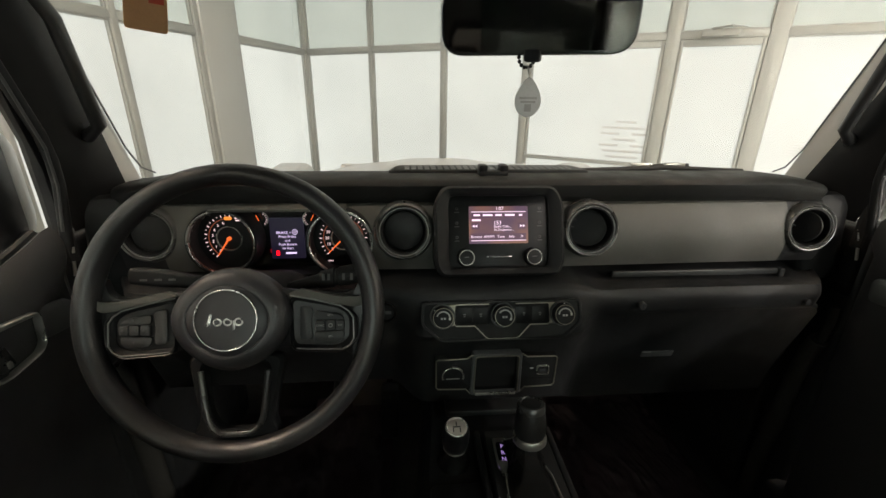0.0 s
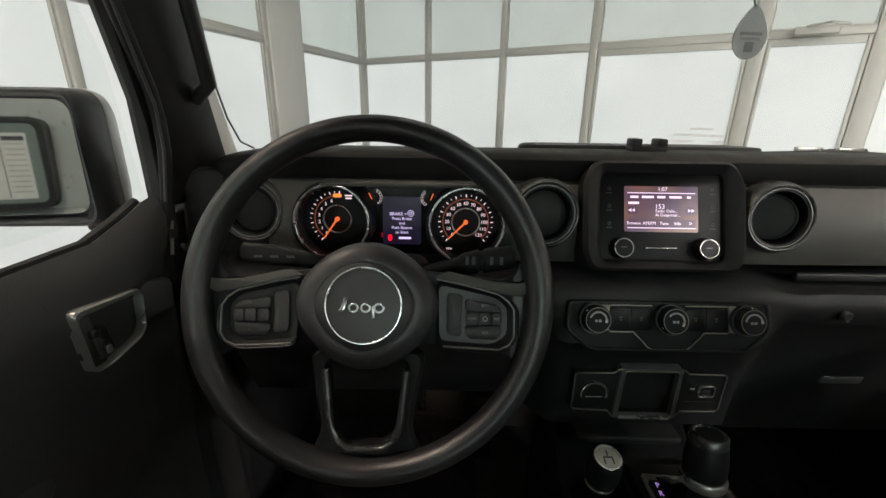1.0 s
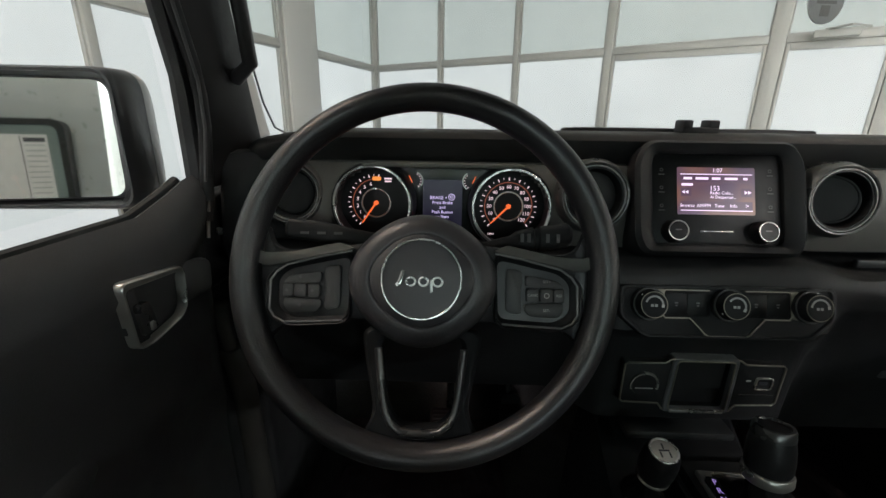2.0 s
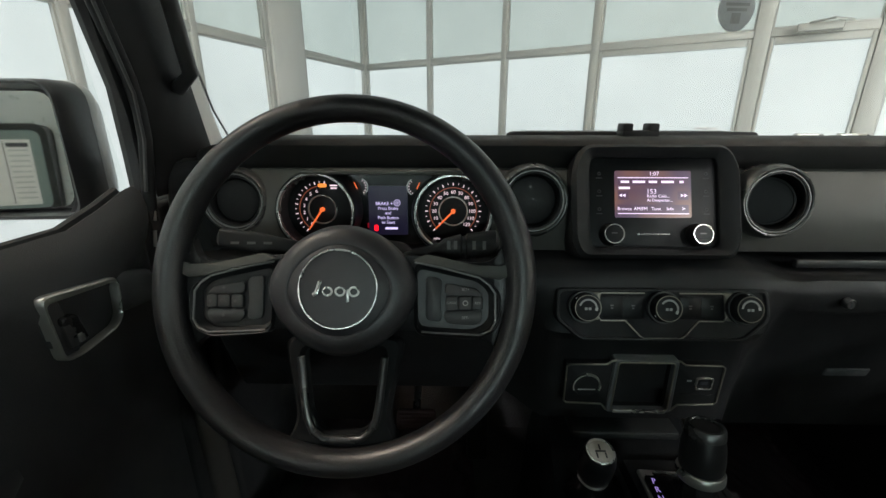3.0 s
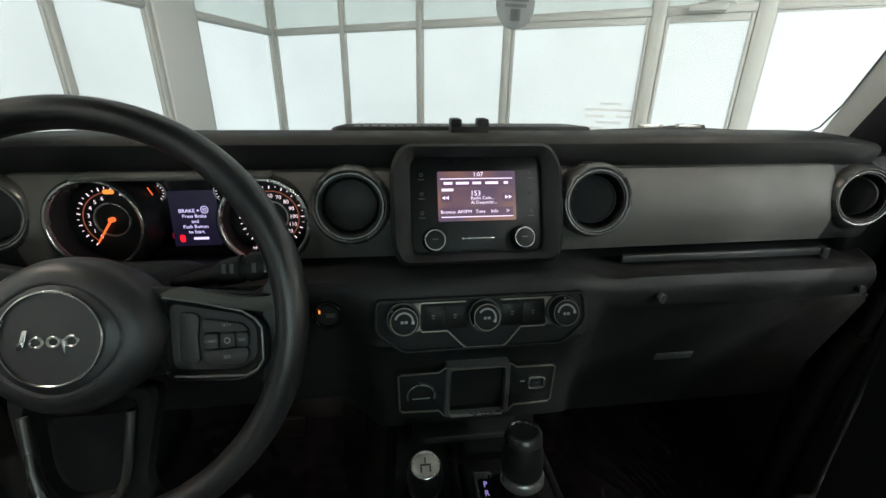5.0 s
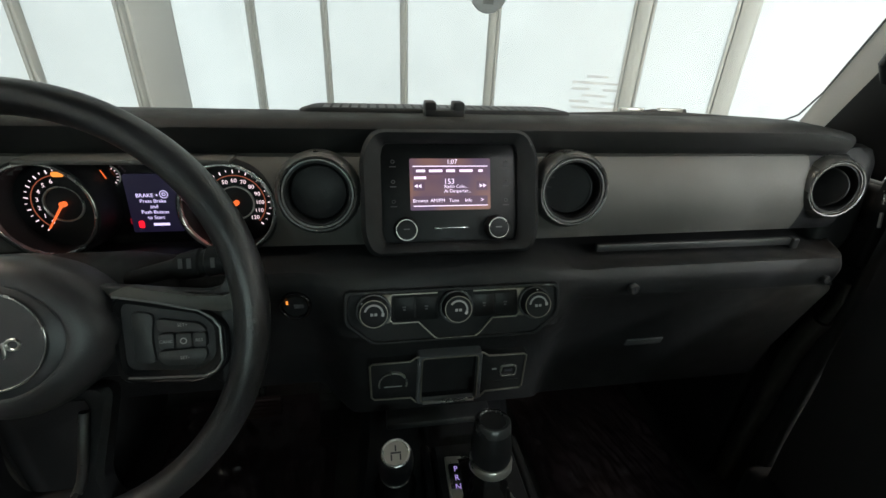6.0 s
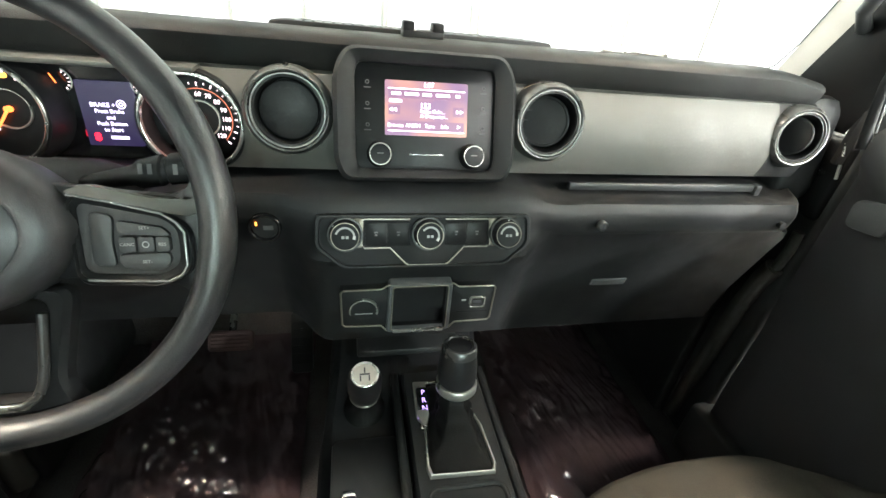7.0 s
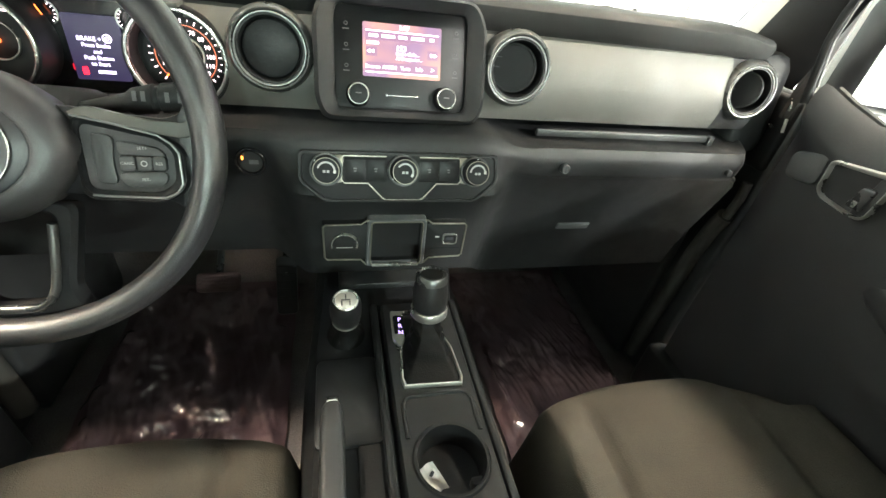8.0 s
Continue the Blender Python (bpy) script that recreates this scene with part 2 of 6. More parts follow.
def rounded(pts, r, n=4):
    """A polygon with its corners rounded."""
    out = []
    k = len(pts)
    for i in range(k):
        p, q, s = Vector(pts[i - 1]), Vector(pts[i]), Vector(pts[(i + 1) % k])
        a, b = (p - q), (s - q)
        d = min(r, a.length * 0.45, b.length * 0.45)
        a, b = q + a.normalized() * d, q + b.normalized() * d
        for j in range(n + 1):
            t = j / n
            out.append((1 - t) ** 2 * a + 2 * t * (1 - t) * q + t * t * b)
    return out


def rect(w, h, r=0.0, n=4, cx=0.0, cy=0.0):
    pts = [(cx - w / 2, cy - h / 2), (cx + w / 2, cy - h / 2), (cx + w / 2, cy + h / 2), (cx - w / 2, cy + h / 2)]
    return rounded(pts, r, n) if r else [Vector(p) for p in pts]


def prism(bm, outline, h0, h1, m=ID, ease=0.0):
    """An outline raised from h0 to h1 along the local z, with its front edge eased."""
    c = sum((Vector(p) for p in outline), Vector((0, 0))) / len(outline)
    rings = [[m @ Vector((p[0], p[1], h0)) for p in outline]]
    if ease:
        rings.append([m @ Vector((p[0], p[1], h1 - ease)) for p in outline])
        mid = [Vector(p) + (c - Vector(p)).normalized() * ease * 0.3 for p in outline]
        rings.append([m @ Vector((p[0], p[1], h1 - ease * 0.3)) for p in mid])
        ins = [Vector(p) + (c - Vector(p)).normalized() * ease for p in outline]
        rings.append([m @ Vector((p[0], p[1], h1)) for p in ins])
    else:
        rings.append([m @ Vector((p[0], p[1], h1)) for p in outline])
    return skin(bm, rings)


def border(bm, outer, inner, h0, h1, m=ID, ease=0.0, inner_h=None):
    """A frame between two outlines of equal length."""
    hi = h1 if inner_h is None else inner_h
    rings = []
    for o, i in zip(outer, inner):
        o, i = Vector(o), Vector(i)
        d = (i - o) * min(0.3, ease / max((i - o).length, 1e-6))
        rings.append([m @ Vector((o.x, o.y, h0)), m @ Vector((o.x, o.y, h1 - ease)), m @ Vector(((o + d).x, (o + d).y, h1)),
                      m @ Vector(((i - d).x, (i - d).y, hi)), m @ Vector((i.x, i.y, hi - ease)), m @ Vector((i.x, i.y, h0))])
    return skin(bm, rings + [rings[0]], closed=True, ends=False)


def tube(bm, pts, r, seg=10, closed=False, flat=1.0):
    """A rod along points. flat squeezes it along its second side."""
    pts = [Vector(p) for p in pts]
    rings = []
    n = len(pts)
    side = None
    for i, p in enumerate(pts):
        a = pts[i - 1] if (i or closed) else p
        b = pts[(i + 1) % n] if (i < n - 1 or closed) else p
        d = (b - a).normalized()
        if side is None:
            side = d.orthogonal().normalized()
        side = (side - d * side.dot(d)).normalized()
        up = d.cross(side)
        rr = r[i] if isinstance(r, (list, tuple)) else r
        rings.append([p + side * rr * math.cos(2 * math.pi * j / seg) + up * rr * flat * math.sin(2 * math.pi * j / seg) for j in range(seg)])
    return skin(bm, rings + ([rings[0]] if closed else []), closed=True, ends=not closed)


def finish(bm, smooth=True, sharp=40):
    bmesh.ops.remove_doubles(bm, verts=bm.verts, dist=1e-6)
    bmesh.ops.recalc_face_normals(bm, faces=bm.faces)
    if smooth:
        for f in bm.faces:
            f.smooth = True
        for e in bm.edges:
            if len(e.link_faces) == 2 and e.calc_face_angle(0) > radians(sharp):
                e.smooth = False


def part(name, bm, mat, parent=None, label="", smooth=True, sharp=40, origin=None):
    """Links a bmesh as one mesh object, under a thing or a part."""
    finish(bm, smooth, sharp)
    me = bpy.data.meshes.new(name)
    bm.to_mesh(me)
    bm.free()
    me.materials.append(mat)
    ob = new(name, me)
    ob.parent = parent
    if label:
        tagged(ob, label)
    return ob


def thing(name, label, category, group="", kind=""):
    return tagged(new(name), label, category, group, kind)


def B():
    return bmesh.new()


def words(body, size, m, mat, parent, name="lettering", align="CENTER", depth=0.0003):
    """Raised or lit writing in the built-in font, centred at the frame m."""
    cu = bpy.data.curves.new(name, "FONT")
    cu.body, cu.size, cu.align_x, cu.align_y, cu.extrude, cu.resolution_u = body, size, align, "CENTER", depth, 2
    tmp = new("tmp_text", cu)
    deps = bpy.context.evaluated_depsgraph_get()
    me = bpy.data.meshes.new_from_object(tmp.evaluated_get(deps))
    bpy.data.objects.remove(tmp)
    bpy.data.curves.remove(cu)
    me.transform(m)
    me.materials.clear()
    me.materials.append(mat)
    ob = new(name, me)
    ob.parent = parent
    return ob


def ease(a, b, t):
    t = min(1.0, max(0.0, t))
    t = t * t * (3 - 2 * t)
    return a + (b - a) * t


def arc(bm, r0, r1, a0, a1, m, h=0.0004, n=40):
    rr = []
    for i in range(n + 1):
        a = radians(a0 + (a1 - a0) * i / n)
        rr.append([m @ Vector((r * math.cos(a), r * math.sin(a), z)) for r, z in ((r0, 0), (r1, 0), (r1, h), (r0, h))])
    return skin(bm, rr)

# ---- the showroom ----
CORNER = Vector((-1.4, 5.83, 0))
TRANSOM = 1.947


def wall_frame(origin, along):
    d = Vector((along[0], along[1], 0)).normalized()
    m = Matrix.Identity(4)
    m.col[0][:3], m.col[1][:3], m.col[2][:3], m.col[3][:3] = d, (-d.y, d.x, 0), (0, 0, 1), origin
    return m


def window_wall(name, m, stops, wide, height, sill, label, rails=()):
    """A glazed wall: posts at the stops (half widths by stop), a transom, a head, a sill, and frosted panes between."""
    w = thing(name, label, "window wall", kind="structure")
    for s in stops:
        hw = wide.get(s, 0.026)
        part("mullion", box(B(), (2 * hw, 0.06, height), m @ at(s, 0, height / 2), 0.006), M_MULLION, w)
    for a, b in zip(stops, stops[1:]):
        a, b = a + wide.get(a, 0.026), b - wide.get(b, 0.026)
        c, l = (a + b) / 2, b - a
        bars = [(sill / 2, sill), (TRANSOM, 0.052), (height - 0.06, 0.12)]
        for z, h in bars:
            part("rail", box(B(), (l, 0.05, h), m @ at(c, 0.0, z), 0.005), M_MULLION, w)
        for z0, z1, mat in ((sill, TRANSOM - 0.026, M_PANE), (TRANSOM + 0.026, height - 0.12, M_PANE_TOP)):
            bead = B()
            border(bead, [Vector((c + dx * l / 2, zz)) for dx, zz in ((-1, z0), (1, z0), (1, z1), (-1, z1))],
                   [Vector((c + dx * (l / 2 - 0.012), zz)) for dx, zz in ((-1, z0 + 0.012), (1, z0 + 0.012), (1, z1 - 0.012), (-1, z1 - 0.012))],
                   -0.012, 0.012, m @ Matrix(((1, 0, 0, 0), (0, 0, -1, 0), (0, 1, 0, 0), (0, 0, 0, 1))))
            part("glazing_bead", bead, M_MULLION, w, smooth=False)
            p = part("pane", box(B(), (l - 0.02, 0.006, z1 - z0 - 0.02), m @ at(c, 0.002, (z0 + z1) / 2)), mat, w, smooth=False)
            p.visible_shadow = False
    return w


M_FRONT = wall_frame(CORNER, (0.829, -0.559))
corner_post = tagged(part("corner_post", box(B(), (0.07, 0.07, 3.3), Matrix.Translation((*CORNER.xy, 1.65)) @ pose(0, 0, 0, 0, 0, 20), 0.006), M_MULLION), "pale metal corner post of the glazing", "post", kind="structure")
FRONT = [0.02, 1.02, 1.96, 2.86, 4.05, 4.725, 5.80, 6.85, 7.95]
wall_front = window_wall("wall_front", M_FRONT, FRONT, {2.86: 0.035, 4.05: 0.05, 4.725: 0.055}, 3.3, 0.25,
                         "glazed showroom wall with frosted panes and pale grey metal posts")
LEFT_LENGTH = 7.0
M_LEFT = wall_frame(CORNER + Vector((-0.2425, -0.970, 0)) * LEFT_LENGTH, (0.2425, 0.970))
LEFT = [0.1, 0.95, 1.8, 2.65, 3.5, 4.31, 5.09, 5.60, 6.95]
wall_left = window_wall("wall_left", M_LEFT, LEFT, {5.09: 0.03, 5.60: 0.026, 6.95: 0.02}, 3.3, 0.25,
                        "glazed showroom side wall with frosted panes and grey posts")

door_rail = thing("door_1", "glazed double door with wide pale metal stiles and a low push rail", "door", kind="structure")
for a, b in ((2.90, 3.995), (4.105, 4.665)):
    part("push_rail", box(B(), (b - a, 0.03, 0.035), M_FRONT @ at((a + b) / 2, -0.03, 0.93), 0.006), M_MULLION, door_rail)
    for s, hw in ((a + 0.012, 0.012), (b - 0.012, 0.012)):
        part("stile", box(B(), (2 * hw, 0.02, TRANSOM - 0.32), M_FRONT @ at(s, -0.014, (TRANSOM + 0.25) / 2), 0.004), M_MULLION, door_rail)
    part("top_rail", box(B(), (b - a - 0.05, 0.02, 0.05), M_FRONT @ at((a + b) / 2, -0.014, TRANSOM - 0.055), 0.004), M_MULLION, door_rail)
part("door_closer", box(B(), (0.24, 0.06, 0.05), M_FRONT @ at(4.36, -0.09, TRANSOM + 0.005), 0.008), M_MULLION, door_rail)
closer_arm = tube(B(), [M_FRONT @ Vector(p) for p in ((4.30, -0.11, TRANSOM + 0.03), (4.42, -0.2, TRANSOM + 0.035), (4.52, -0.1, TRANSOM + 0.03))], 0.008)
part("closer_arm", closer_arm, M_MULLION, door_rail)

column = thing("column", "painted square steel column in the glazed corner", "column", kind="structure")
part("shaft", box(B(), (0.47, 0.10, 3.28), M_LEFT @ at(5.345, 0.0, 1.64), 0.01), M_COLUMN, column)
part("base_plate", box(B(), (0.56, 0.2, 0.05), M_LEFT @ at(5.345, 0.0, 0.028), 0.01), M_COLUMN, column)

# lettering on the door glass: unreadable lines, as plain bars
notice = thing("notice", "small block of grey vinyl lettering on the glass door", "notice")
for k, (w, dx) in enumerate(((0.17, 0.0), (0.40, 0.0), (0.16, -0.12), (0.14, 0.13), (0.2, 0.0), (0.16, -0.12), (0.14, 0.13), (0.34, 0.0), (0.27, 0.0))):
    row = (0, 1, 2, 2, 3, 4, 4, 5, 6)[k]
    part("line", box(B(), (w, 0.003, 0.02), M_FRONT @ at(3.80 + dx, -0.007, 1.285 - 0.05 * row)), M_VINYL, notice, smooth=False)
small_notice = thing("notice", "tiny grey vinyl lettering low on the glass", "notice")
for k in range(5):
    part("line", box(B(), (0.09 - 0.02 * (k % 2), 0.003, 0.009), M_FRONT @ at(5.04 - 0.012 * k, -0.007, 1.18 - 0.02 * k)), M_VINYL, small_notice, smooth=False)

ground = tagged(part("ground", box(B(), (26, 46, 0.2), at(0, -8, -0.1)), M_FLOOR), "polished pale showroom floor", "floor", kind="structure")
ceiling = tagged(part("ceiling", box(B(), (18, 38.0, 0.1), at(0, -12.7, 3.65)), M_CEIL), "white showroom ceiling", "ceiling", kind="structure")
for nm, size, m in (("wall_back", (14, 0.2, 3.6), at(-0.5, -31.3, 1.8)), ("wall_right", (0.2, 32.4, 3.6), at(5.9, -14.9, 1.8)), ("wall_side", (0.2, 30.0, 3.6), at(-7.4, -16.2, 1.8)), ("wall_return", (4.2, 0.2, 3.6), at(-5.3, -1.15, 1.8))):
    tagged(part(nm, box(B(), size, m), M_WALL), "plain white showroom wall", "wall", kind="structure")
for nm, mm, length in (("bulkhead_front", M_FRONT, 8.2), ("bulkhead_left", M_LEFT, 7.05)):
    tagged(part(nm, box(B(), (length, 0.14, 0.32), mm @ at(length / 2, 0, 3.46)), M_WALL), "white bulkhead above the glazing", "wall", kind="structure")

backdrop = thing("backdrop", "bright overcast daylight behind the frosted glass", "backdrop", kind="structure")
for mm, start, end, off in ((M_FRONT, -0.75, 9.5, 0.55), (M_LEFT, -0.5, 8.0, 0.62)):
    part("daylight", box(B(), (end - start, 0.02, 4.0), mm @ at((start + end) / 2, off, 1.9)), M_DAY, backdrop, smooth=False)


def ceiling_lamp(x, y, r, watts):
    t = thing("ceiling_lamp", "round recessed warm ceiling lamp out of direct view", "lamp", "ceiling lamps")
    m = at(x, y, 3.6) @ pose(0, 0, 0, 180)
    part("housing", ring(B(), r, r + 0.03, 0.0, 0.02, m), M_CEIL, t)
    lamp = bpy.data.lights.new("ceiling_lamp", "AREA")
    lamp.shape, lamp.size, lamp.energy, lamp.color = "DISK", 2.4 * r, watts, (1.0, 0.97, 0.92)
    new("lamp_light", lamp).matrix_world = Matrix.Translation((x, y, 3.57))
    part("lens", lathe(B(), [(0.0, 0.0), (r, 0.0), (r, 0.012), (0.0, 0.016)], m, 32), M_LAMP, t)


# unseen lamps beside the car, added to light the footwells and film
for lx in (-1.9, 1.9):
    ceiling_lamp(lx, 0.6, 0.24, SIDE_WATTS)
# unseen lamps at the right rear, added to light wheel and dash
for lx in (3.0, 5.0):
    ceiling_lamp(lx, -3.9, 0.24, NEAR_WATTS)
# row at -12 is unseen fill for the dash; last three match mirror reflections
for lx, ly in ((-1.8, -12.0), (0.6, -12.0), (3.4, -12.0), (-5.9, -23.5), (-3.8, -23.7), (-4.7, -25.5)):
    ceiling_lamp(lx, ly, 0.2, FAR_WATTS)


# ---- the car's body ----
car = thing("car", "white off-road car body with black cabin trim", "car")


def side_pair(fn):
    for s in (-1, 1):
        fn(s)


hood = B()
rows = []
for y, z, w in ((1.16, 1.20, 0.66), (1.2, 1.235, 0.67), (1.5, 1.225, 0.66), (2.0, 1.19, 0.62), (2.5, 1.13, 0.58), (2.56, 1.06, 0.57)):
    r = []
    for i in range(25):
        u = -1 + i / 12
        r.append((u * w, y, z - 0.05 * abs(u) ** 4 + 0.018 * max(0, 1 - (u / 0.45) ** 4)))
    rows.append(r)
skin(hood, rows, closed=False, ends=False)
part("hood", hood, M_WHITE, car)
cowl = B()
skin(cowl, [[(-0.72 + 0.06 * i, y, z + 0.004 * math.sin(i * 0.5)) for i in range(25)] for y, z in ((0.95, 1.325), (1.02, 1.315), (1.10, 1.28), (1.16, 1.2))], closed=False, ends=False)
part("cowl", cowl, M_PLASTIC, car)


def fender(s):
    b = B()
    box(b, (0.22, 1.1, 0.3), at(s * 0.80, 1.95, 0.98), 0.06, 4)
    part("fender", b, M_WHITE, car)


side_pair(fender)
# side of the tub below the doors, the floor and the firewall
floor_pan = B()
box(floor_pan, (1.66, 1.75, 0.05), at(0, 0.50, 0.415), 0.01)
part("floor_pan", floor_pan, M_CARPET, car)
fw = B()
skin(fw, [[(-0.76, y, z), (-0.4, y + 0.01, z), (0, y - 0.01, z), (0.4, y + 0.01, z), (0.76, y, z)] for y, z in ((1.24, 0.43), (1.31, 0.52), (1.355, 0.70), (1.36, 1.0), (1.2, 1.28))], closed=False, ends=False)
part("firewall", fw, M_CARPET, car)


def tub(s):
    b = B()
    box(b, (0.07, 2.4, 0.2), at(s * 0.835, 0.1, 0.47), 0.02, 3)
    part("rocker", b, M_WHITE, car)
    k = B()
    box(k, (0.03, 0.45, 0.75), at(s * 0.755, 1.06, 0.82), 0.012, 3)
    part("kick_panel", k, M_TRIM, car)
    # body edge with its weather strip, from the sill up to the dash
    for r, run in ((0.023, ((0.80, 0.50), (0.797, 0.62), (0.790, 0.72), (0.786, 0.80), (0.783, 0.88), (0.772, 0.96), (0.760, 1.00))), (0.0125, ((0.768, 0.96), (0.755, 1.01), (0.751, 1.05), (0.754, 1.085)))):
        part("weather_strip", tube(B(), [Vector((s * 0.752, y, z)) for y, z in run], r, 12, flat=0.8), M_STRIP, car)
    # windshield frame: painted edge, then the black trim nearer to the seats
    def quad_post(nm, a0, a1, mat, thick):
        q = B()
        rings = []
        n = 9
        for i in range(n):
            t = i / (n - 1)
            p0, p1 = Vector(a0[0]).lerp(Vector(a0[1]), t), Vector(a1[0]).lerp(Vector(a1[1]), t)
            p0.x, p1.x = p0.x * s, p1.x * s
            mid = (p0 + p1) / 2 + Vector((-s * thick * 0.5, 0, 0))
            out = (p0 + p1) / 2 + Vector((s * thick * 0.6, 0, 0))
            rings.append([p0, p0.lerp(mid, 0.5) + Vector((-s * thick * 0.2, 0, 0)), mid, p1.lerp(mid, 0.5) + Vector((-s * thick * 0.2, 0, 0)), p1, out])
        skin(q, rings)
        part(nm, q, mat, car)
    quad_post("windshield_frame", ((0.718, 0.938, 1.33), (0.711, 0.712, 1.80)), ((0.722, 0.86, 1.33), (0.70, 0.66, 1.80)), M_FRAME, 0.012)
    quad_post("pillar_trim", ((0.712, 0.892, 1.29), (0.684, 0.69, 1.80)) if s < 0 else ((0.715, 0.905, 1.29), (0.70, 0.625, 1.80)), ((0.752, 0.775, 1.27), (0.70, 0.59, 1.80)), M_PILLAR, 0.02)
    seal = tube(B(), [Vector((s * 0.685, 0.935, 1.345)), Vector((s * 0.705, 0.925, 1.358)), Vector((s * 0.7105, 0.90, 1.40)), Vector((s * 0.711, 0.72, 1.79))], 0.0018, 8)
    part("windshield_seal", seal, M_DOORPAD, car)
    part("door_seal", tube(B(), [Vector((s * 0.764, 0.762, 1.22)), Vector((s * 0.764, 0.762, 1.34)), Vector((s * 0.758, 0.752, 1.43)), Vector((s * 0.748, 0.71, 1.54)), Vector((s * 0.735, 0.64, 1.70))], 0.015, 8), M_RUBBER, car)
    # door hinge bolts and grab loop on the trim
    part("grab_handle", tube(B(), [Vector((s * 0.705, 0.80, 1.43)), Vector((s * 0.675, 0.79, 1.45)), Vector((s * 0.66, 0.73, 1.60)), Vector((s * 0.675, 0.70, 1.66))], 0.011, 10), M_TRIM, car)
    # glints in the door gap, put in as two short satin rods
    for (y0, z0), (y1, z1) in (((0.747, 1.197), (0.753, 1.222)), ((0.757, 1.236), (0.763, 1.258))):
        part("gap_glint", tube(B(), [(s * 0.752, y0, z0), (s * 0.752, y1, z1)], 0.0028, 8), M_SATIN, car, "short bright piece for a glint in the door gap")
    part("hinge_bolt", lathe(B(), [(0, 0.0), (0.007, 0.0), (0.006, 0.005), (0, 0.006)], Matrix.Translation((s * 0.752, 0.775, 1.20)) @ pose(0, 0, 0, 0, -90 * s, 0), 12), M_CHROME, car)
    jamb = B()
    box(jamb, (0.05, 0.62, 0.82), at(s * 0.79, 1.045, 0.855), 0.012, 3)
    part("jamb_panel", jamb, M_TRIM, car)
    part("jamb_top", box(B(), (0.07, 0.2, 0.15), at(s * 0.79, 0.845, 1.185), 0.012, 3), M_PLASTIC, car)
    part("sill_plate", box(B(), (0.09, 1.1, 0.16), at(s * 0.775, 0.2, 0.52), 0.015, 3), M_TRIM, car)


side_pair(tub)
ws = B()
skin(ws, [[(x * (0.715 if z < 1.5 else 0.71), y - 0.03 * x * x * 0.5, z) for x in (-1, -0.75, -0.5, -0.25, 0, 0.25, 0.5, 0.75, 1)] for y, z in ((0.945, 1.335), (0.72, 1.79))], closed=False, ends=False)
bmesh.ops.solidify(ws, geom=ws.faces[:], thickness=0.005)
windshield = part("windshield", ws, M_GLASS, car)
windshield.visible_shadow = False
# roof is out of view, added to close the cabin and shade it
roof = B()
box(roof, (1.42, 2.5, 0.05), at(0, -0.55, 1.82), 0.02, 3)
part("roof", roof, M_GREY, car)
header = B()
box(header, (1.34, 0.1, 0.06), at(0, 0.665, 1.80), 0.02, 3)
part("windshield_header", header, M_PLASTIC, car)


def rear_side(s):
    b = B()
    box(b, (0.07, 0.12, 1.35), at(s * 0.73, -0.06, 1.13), 0.02, 3)
    part("door_post", b, M_PLASTIC, car)
    b = B()
    box(b, (0.07, 1.4, 0.8), at(s * 0.75, -1.1, 0.86), 0.03, 3)
    part("rear_quarter", b, M_PLASTIC, car)
    b = B()
    box(b, (0.07, 0.14, 0.55), at(s * 0.72, -1.75, 1.53), 0.02, 3)
    part("rear_post", b, M_PLASTIC, car)


def rear_flank(s):
    """The outside of the rear door: white skin, and a dark-edged window above."""
    part("rear_door_skin", box(B(), (0.03, 1.5, 0.72), at(s * 0.825, -1.06, 0.93), 0.012, 3), M_WHITE, car)
    wm = Matrix(((0, 0, s, s * 0.785), (s, 0, 0, -0.83), (0, 1, 0, 1.48), (0, 0, 0, 1)))
    part("rear_door_frame", border(B(), rect(1.76, 0.58, 0.05, 5), rect(1.22, 0.36, 0.08, 5), -0.02, 0.02, wm, 0.006), M_WHITE, car)
    part("rear_window_seal", border(B(), rect(1.24, 0.38, 0.085, 5), rect(1.15, 0.30, 0.065, 5), -0.01, 0.026, wm, 0.004), M_RUBBER, car)


side_pair(rear_flank)
side_pair(rear_side)
for nm, size, m in (("rear_side_glass", (0.006, 1.30, 0.54), at(-0.735, -1.05, 1.53)), ("rear_side_glass", (0.006, 1.30, 0.54), at(0.735, -1.05, 1.53)), ("rear_glass", (1.36, 0.006, 0.54), at(0, -1.79, 1.53))):
    part(nm, box(B(), size, m), M_TINT, car, "lightly tinted glass", smooth=False)
tail = B()
box(tail, (1.46, 0.08, 0.8), at(0, -1.8, 0.86), 0.03, 3)
part("tailgate", tail, M_PLASTIC, car)
part("rear_floor", box(B(), (1.46, 1.5, 0.05), at(0, -1.05, 0.47), 0.01), M_CARPET, car)


def cowl_side(s):
    """White body side between the front fender and the door."""
    part("cowl_side", box(B(), (0.035, 0.68, 0.74), at(s * 0.825, 1.085, 0.865), 0.012, 3), M_WHITE, car)


side_pair(cowl_side)
part("front_panel", box(B(), (1.12, 0.05, 0.5), at(0, 2.53, 0.86), 0.02, 3), M_WHITE, car)


def wheel(s, y):
    p = lathe(B(), [(0.0, 0.12), (0.2, 0.12), (0.22, 0.13), (0.36, 0.13), (0.4, 0.1), (0.405, 0.0), (0.4, -0.1), (0.36, -0.13), (0.0, -0.12)],
              Matrix.Translation((s * 0.80, y, 0.405)) @ pose(0, 0, 0, 0, 90 * s, 0), 40)
    part("wheel", p, M_RUBBER, car)


for s in (-1, 1):
    for y in (1.9, -1.1):
        wheel(s, y)

